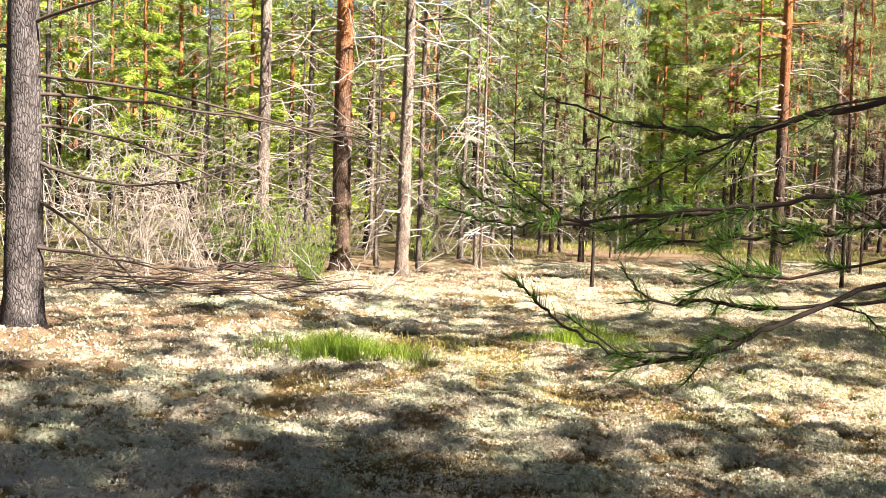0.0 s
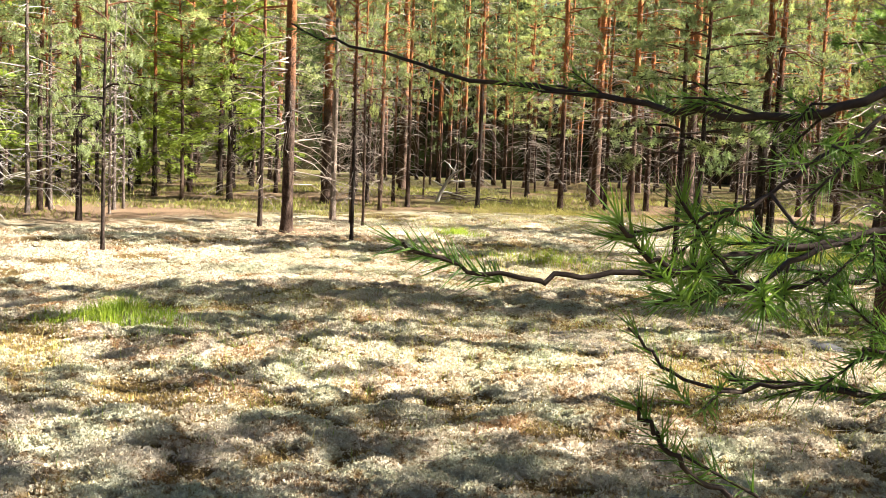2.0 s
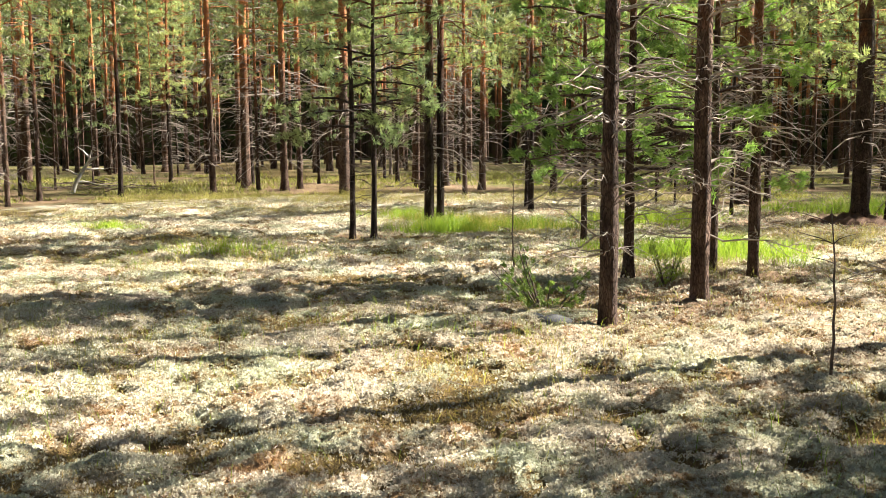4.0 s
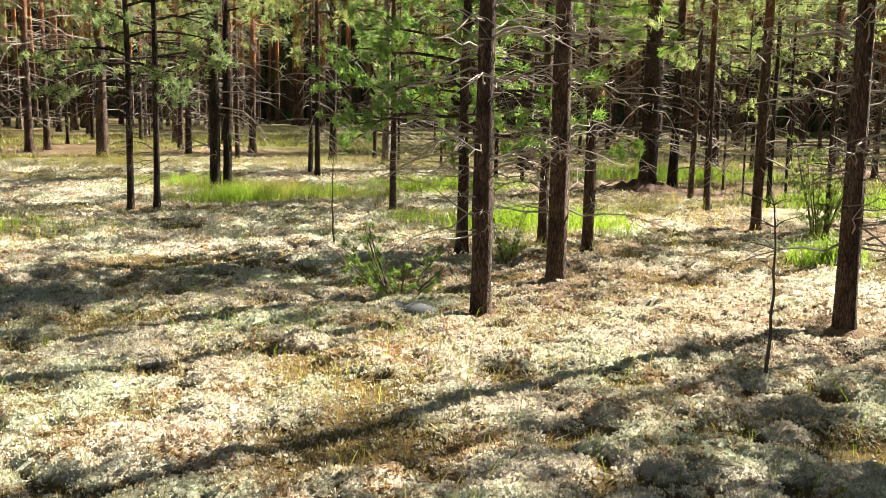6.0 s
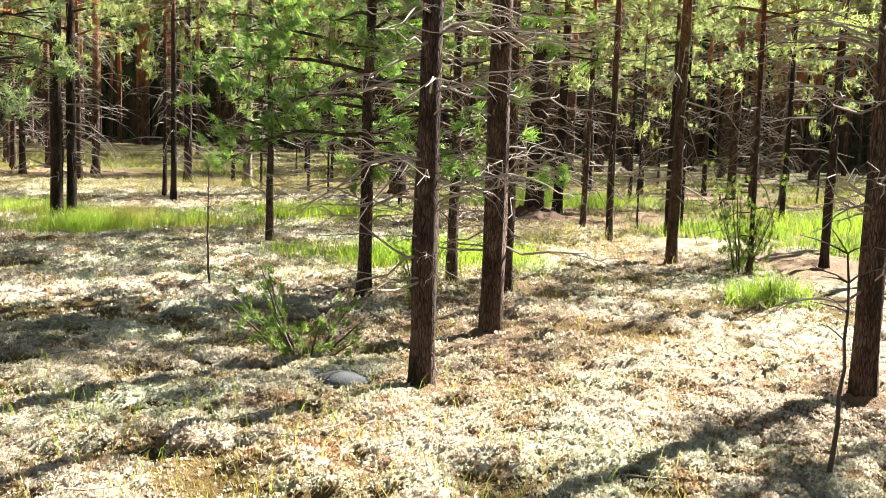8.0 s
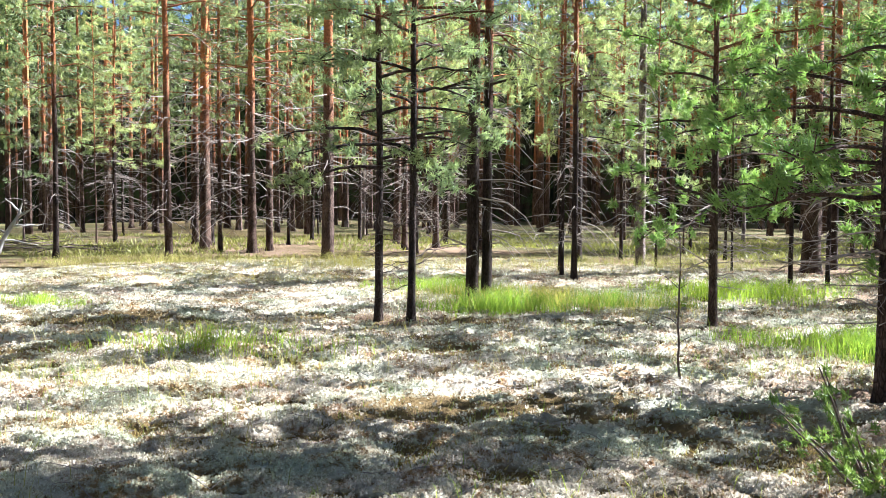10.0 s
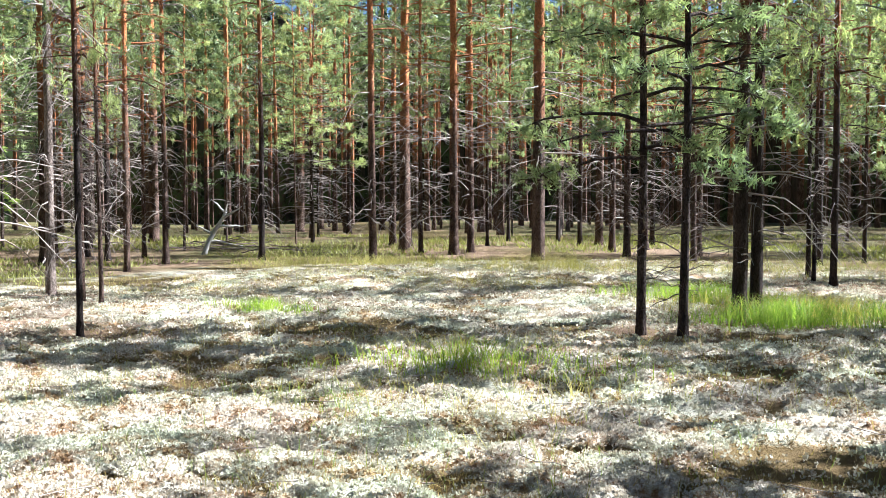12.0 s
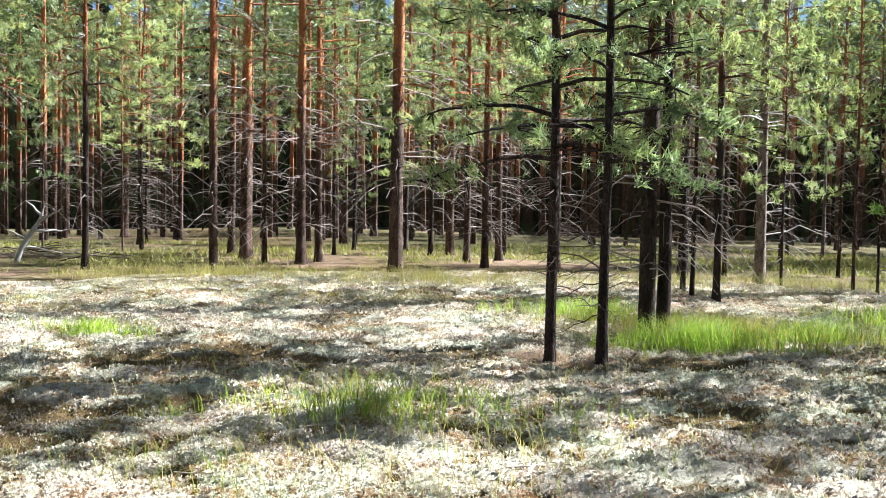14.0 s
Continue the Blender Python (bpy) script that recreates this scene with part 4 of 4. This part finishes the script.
BUSH = juniper(1, 0.72, 1.0, 11, JUNIPER, 13)
thing("juniper_bush", BUSH, stand(4.07, -6.75), "low green juniper bush beside a pine trunk", "bush")
TALL = juniper(2, 1.35, 0.6, 14, JUNIPER)
tall_bush = thing("juniper_bush", TALL, stand(-8.6, -11.5), "yellow-green juniper bush among dry grey twigs", "bush", "junipers at the forest edge")
for x, y, turn, s in ((-7.7, -11.1, 1.0, 0.8), (-9.6, -11.9, 2.0, 1.0), (-6.9, -11.5, 3.0, 0.6), (-11.6, -7.4, 4.0, 0.9)):
    copy_thing(tall_bush, stand(x, y, turn, s, s))
for x, y, turn, k in ((9.05, -2.5, 2.0, 0.95), (5.1, -4.7, 3.3, 0.45)):
    tagged(copy_thing(tall_bush, stand(x, y, turn, k, k)), "green juniper bush between the slim pine trunks", "bush", "junipers at the forest edge")
SHRUB = dead_shrub(3, 2.7, 17, TWIG, 0.4, 14)
shrub = thing("dead_shrub", SHRUB, stand(-8.9, -12.7), "thicket of bare grey leafless stems at the forest edge", "shrub", "dead shrubs")
for x, y, turn, s in ((-9.9, -12.0, 1.1, 1.05), (-10.4, -13.3, 2.2, 1.0), (-8.2, -13.7, 3.0, 0.9), (-11.4, -12.5, 4.0, 1.15), (-9.5, -14.6, 5.0, 1.0), (-12.4, -9.2, 0.4, 1.0),
                      (-13.0, -6.6, 1.4, 1.0), (-9.9, -10.9, 2.9, 0.8)):
    copy_thing(shrub, stand(x, y, turn, s, s))
FAN = dead_shrub(5, 0.75, 14, SILVER, 1.3, 3)
thing("dead_twig_clump", FAN, stand(-6.2, -11.2, 0, 1, 1), "fan of bleached dry twigs lying on the litter", "twigs")
dead_sapling = thing("dead_sapling", dead_shrub(6, 0.95, 1, SILVER, 0.06, 10, True), stand(8.26, -6.73), "thin bleached dead sapling with crooked side twigs", "sapling")


def stone(seed, rx, ry, rz):
    """A low rounded boulder, half sunk in the moss."""
    rng = np.random.RandomState(seed)
    bm = bmesh.new()
    bmesh.ops.create_icosphere(bm, subdivisions=3, radius=1.0)
    ph = rng.uniform(0, 6.28, 6)
    for v in bm.verts:
        k = 1 + 0.09 * math.sin(3 * v.co.x + ph[0]) + 0.08 * math.sin(4 * v.co.y + ph[1]) + 0.06 * math.sin(5 * v.co.z + ph[2]) + 0.02 * math.sin(13 * v.co.x + ph[3]) * math.sin(11 * v.co.y + ph[4])
        v.co = (v.co.x * k * rx, v.co.y * k * ry, v.co.z * k * rz)
    me = bpy.data.meshes.new("stone")
    bm.to_mesh(me)
    bm.free()
    me.polygons.foreach_set("use_smooth", [True] * len(me.polygons))
    me.materials.append(STONE)
    return me


STONE = twig_material("grey_stone", (0.06, 0.06, 0.065), (0.16, 0.157, 0.155))
for seed, x, y, rx, ry, rz, turn in ((1, 4.27, -7.52, 0.17, 0.12, 0.10, 0.3), (2, 4.08, -7.36, 0.12, 0.09, 0.07, 1.2), (3, 4.24, -7.22, 0.10, 0.08, 0.08, 2.1)):
    rock = new("stone", stone(seed, rx, ry, rz))
    rock.matrix_basis = Matrix.Translation((x, y, float(swell(x, y)) + 0.02)) @ Matrix.Rotation(turn, 4, "Z")
    tagged(rock, "rounded grey stone half sunk in moss beside the juniper", "stone", "stones beside the bush")


def sapling(seed, tall, mat):
    rng = np.random.RandomState(seed)
    p = np.column_stack([np.cumsum(rng.normal(0, 0.01, (10, 2)), axis=0), np.linspace(-0.05, tall, 10)])
    b = Build()
    b.tube(p, np.linspace(0.012, 0.004, 10), 6)
    out = [("stem", b.mesh("stem", mat))]
    for k in range(9):
        t = Build()
        t.tube(limb(rng, p[rng.randint(3, 10)], rng.uniform(0, 6.28), rng.uniform(0.08, 0.25), 0.6, 0.2, 4, 0.15), np.linspace(0.004, 0.0015, 4), 4)
        out.append(("twig", t.mesh("twig", mat)))
    return out


thing("dead_sapling", sapling(1, 1.0, TWIG_DARK), stand(6.12, -9.36, 0, 1, 1, 5, 3.0), "thin dark bare sapling stem standing in the lichen", "sapling")
thing("dead_sapling", sapling(2, 1.2, TWIG_DARK), stand(3.32, -3.8), "thin dark sapling stem in the grass", "sapling")


def brush_pile(seed, n, length, spread):
    rng = np.random.RandomState(seed)
    out = []
    for k in range(n):
        c = rng.normal(0, 1, 2) * spread
        az = rng.normal(0.4, 0.7)
        L = length * rng.uniform(0.4, 1.1)
        s = np.linspace(-0.5, 0.5, 6)
        z = 0.05 + 0.38 * rng.uniform(0, 1) * np.exp(-(c[0] / spread[0]) ** 2 * 0.5) + s * rng.normal(0, 0.12)
        p = np.column_stack([c[0] + L * s * np.cos(az), c[1] + L * s * np.sin(az), z]) + rng.normal(0, 0.02, (6, 3))
        b = Build()
        b.tube(p, np.linspace(0.016, 0.006, 6) * rng.uniform(0.5, 1.2), 5)
        for j in range(3):
            b.tube(limb(rng, p[rng.randint(1, 5)], az + rng.normal(0, 0.8), L * 0.25, 0.2, 0.3, 4, 0.2), np.linspace(0.006, 0.002, 4), 3)
        out.append(("stick", b.mesh("stick", TWIG_DARK)))
    return out


thing("brush_pile", brush_pile(1, 60, 1.7, np.array((0.95, 0.45))), stand(-6.5, -12.8, 1.05), "heap of dark dry branches at the forest edge", "brush pile")
thing("brush_pile", brush_pile(2, 34, 1.4, np.array((0.8, 0.5))), stand(-8.0, -14.6, 0.6), "low heap of dry twigs under the trees", "brush pile")
thing("brush_pile", brush_pile(3, 30, 1.6, np.array((1.1, 0.5))), stand(-13.25, 13.42, 0.2), "grey fallen branches round the dead snag", "brush pile")


def snag(seed):
    """A broken, silvery dead trunk that leans and forks like antlers."""
    rng = np.random.RandomState(seed)
    out = []
    b = Build()
    b.tube([(0, 0, -0.1), (0.2, 0.05, 0.5), (0.48, 0.1, 1.0), (0.78, 0.12, 1.45), (0.95, 0.1, 2.0)], (0.11, 0.10, 0.09, 0.07, 0.02), 9)
    out.append(("trunk", b.mesh("trunk", SILVER)))
    for s, az, L, lift in (((0.55, 0.1, 1.1), 0.3, 1.1, 0.25), ((0.8, 0.1, 1.45), -0.4, 0.8, 0.7), ((0.4, 0.08, 0.8), 2.6, 0.8, 0.5), ((0.25, 0.05, 0.5), 0.1, 1.3, -0.15), ((0.9, 0.1, 1.6), 2.9, 0.6, 1.0)):
        b = Build()
        b.tube(limb(rng, s, az, L, lift, 0.1, 6, 0.18), np.linspace(0.06, 0.015, 6), 6)
        out.append(("branch", b.mesh("branch", SILVER)))
    return out


thing("dead_snag", snag(1), stand(-13.25, 12.22, 0.45, 0.66, 0.66), "bleached leaning dead snag with forked bare branches", "dead tree")

# the mound of roots under the thick dark pine
rng_m = np.random.RandomState(12)
b = Build()
seg, rings = 28, 9
rows = np.linspace(1.0, 0.0, rings)
ang = np.linspace(0, 2 * np.pi, seg, endpoint=False)
v = []
for i, q in enumerate(rows):
    r = 0.95 * q * (1 + 0.12 * np.sin(3 * ang + 1) + rng_m.normal(0, 0.04, seg))
    v.append(np.column_stack([r * np.cos(ang) * 1.25, r * np.sin(ang) * 0.8, np.full(seg, -0.08 + 0.3 * (1 - q ** 1.5)) + rng_m.normal(0, 0.04, seg)]))
faces = [[i * seg + j, i * seg + (j + 1) % seg, (i + 1) * seg + (j + 1) % seg, (i + 1) * seg + j] for i in range(rings - 1) for j in range(seg)]
b.add(np.concatenate(v), faces)
mound = new("root_mound", b.mesh("root_mound", twig_material("root_litter", (0.06, 0.035, 0.022), (0.20, 0.11, 0.065))))
mound.location = (8.3, 4.4, float(swell(8.3, 4.4)))
tagged(mound, "dark reddish mound of needles and roots under a thick pine", "mound")

# the long bare branches of the big pale pine
big = thing("pine_tree", [("trunk", trunk_mesh("trunk", np.random.RandomState(31), trunk_line(np.random.RandomState(30), 15, 0.5), 0.22, GREY_BARK))],
            stand(-3.55, -15.63), "thick pale-barked pine with long dark bare lower branches", "pine tree", "pines of the forest")
rng_b = np.random.RandomState(33)
AWAY = 1.10
for z, da, L, lift, droop in ((2.55, 0.0, 3.2, -0.02, 0.16), (2.35, 0.12, 3.3, 0.0, 0.14), (2.05, 0.25, 2.2, 0.05, 0.3), (1.75, 0.05, 2.0, -0.5, -0.45), (0.85, -0.1, 1.5, -0.05, 0.1),
                              (1.4, 0.3, 1.3, -0.6, 0.3), (3.0, -0.4, 2.4, 0.3, 0.2), (3.4, 0.5, 2.0, 0.3, 0.2), (2.8, 2.6, 2.0, 0.2, 0.3), (2.0, 3.6, 1.6, 0.2, 0.3)):
    b = Build()
    p = limb(rng_b, (0, 0, z), AWAY + da, L, lift, droop, 9, 0.05)
    b.tube(p, np.linspace(0.022, 0.006, 9), 6)
    for k in range(4):
        b.tube(limb(rng_b, p[rng_b.randint(4, 8)], AWAY + da + rng_b.normal(0, 0.5), L * 0.2, 0.1, 0.2, 4, 0.2), np.linspace(0.007, 0.003, 4), 4)
    part("branch", b.mesh("branch", TWIG_DARK), big)
for k in range(14):
    b = Build()
    z = rng_b.uniform(3.5, 14)
    b.tube(limb(rng_b, (0, 0, z), k * 2.4, 2.2 * (1.1 - z / 16), 0.3, 0.2, 6, 0.1), np.linspace(0.03, 0.008, 6), 5)
    part("limb", b.mesh("limb", BARK_PALE), big)
cb = Build()
cen = np.column_stack([rng_b.normal(0, 0.9, (420, 2)), rng_b.uniform(6, 15, 420)])
tuft_cloud(cb, rng_b, cen, rng_b.normal(0, 0.4, (420, 3)), 10, 0.22, 0.03)
tagged(part("crown", cb.mesh("crown", NEEDLE, False), big), kind="stuff")

# fallen twigs, needles and cones on the ground
rng_t = np.random.RandomState(44)
b = Build()
for k in range(520):
    x, y = rng_t.uniform(-6, 9), rng_t.uniform(-15, -2)
    az, L = rng_t.uniform(0, 6.28), rng_t.uniform(0.08, 0.4)
    q = np.array([(x + L * s * np.cos(az + 0.4 * s), y + L * s * np.sin(az + 0.4 * s)) for s in (-0.5, -0.1, 0.2, 0.5)])
    b.tube(np.column_stack([q, np.maximum(floor_z(q[:, 0], q[:, 1]), float(floor_z(x, y))) + 0.015]), np.linspace(0.0035, 0.0015, 4), 4)
tagged(new("fallen_twigs", b.mesh("fallen_twigs", TWIG)), "small dry twigs scattered over moss and lichen", "twigs", kind="stuff")
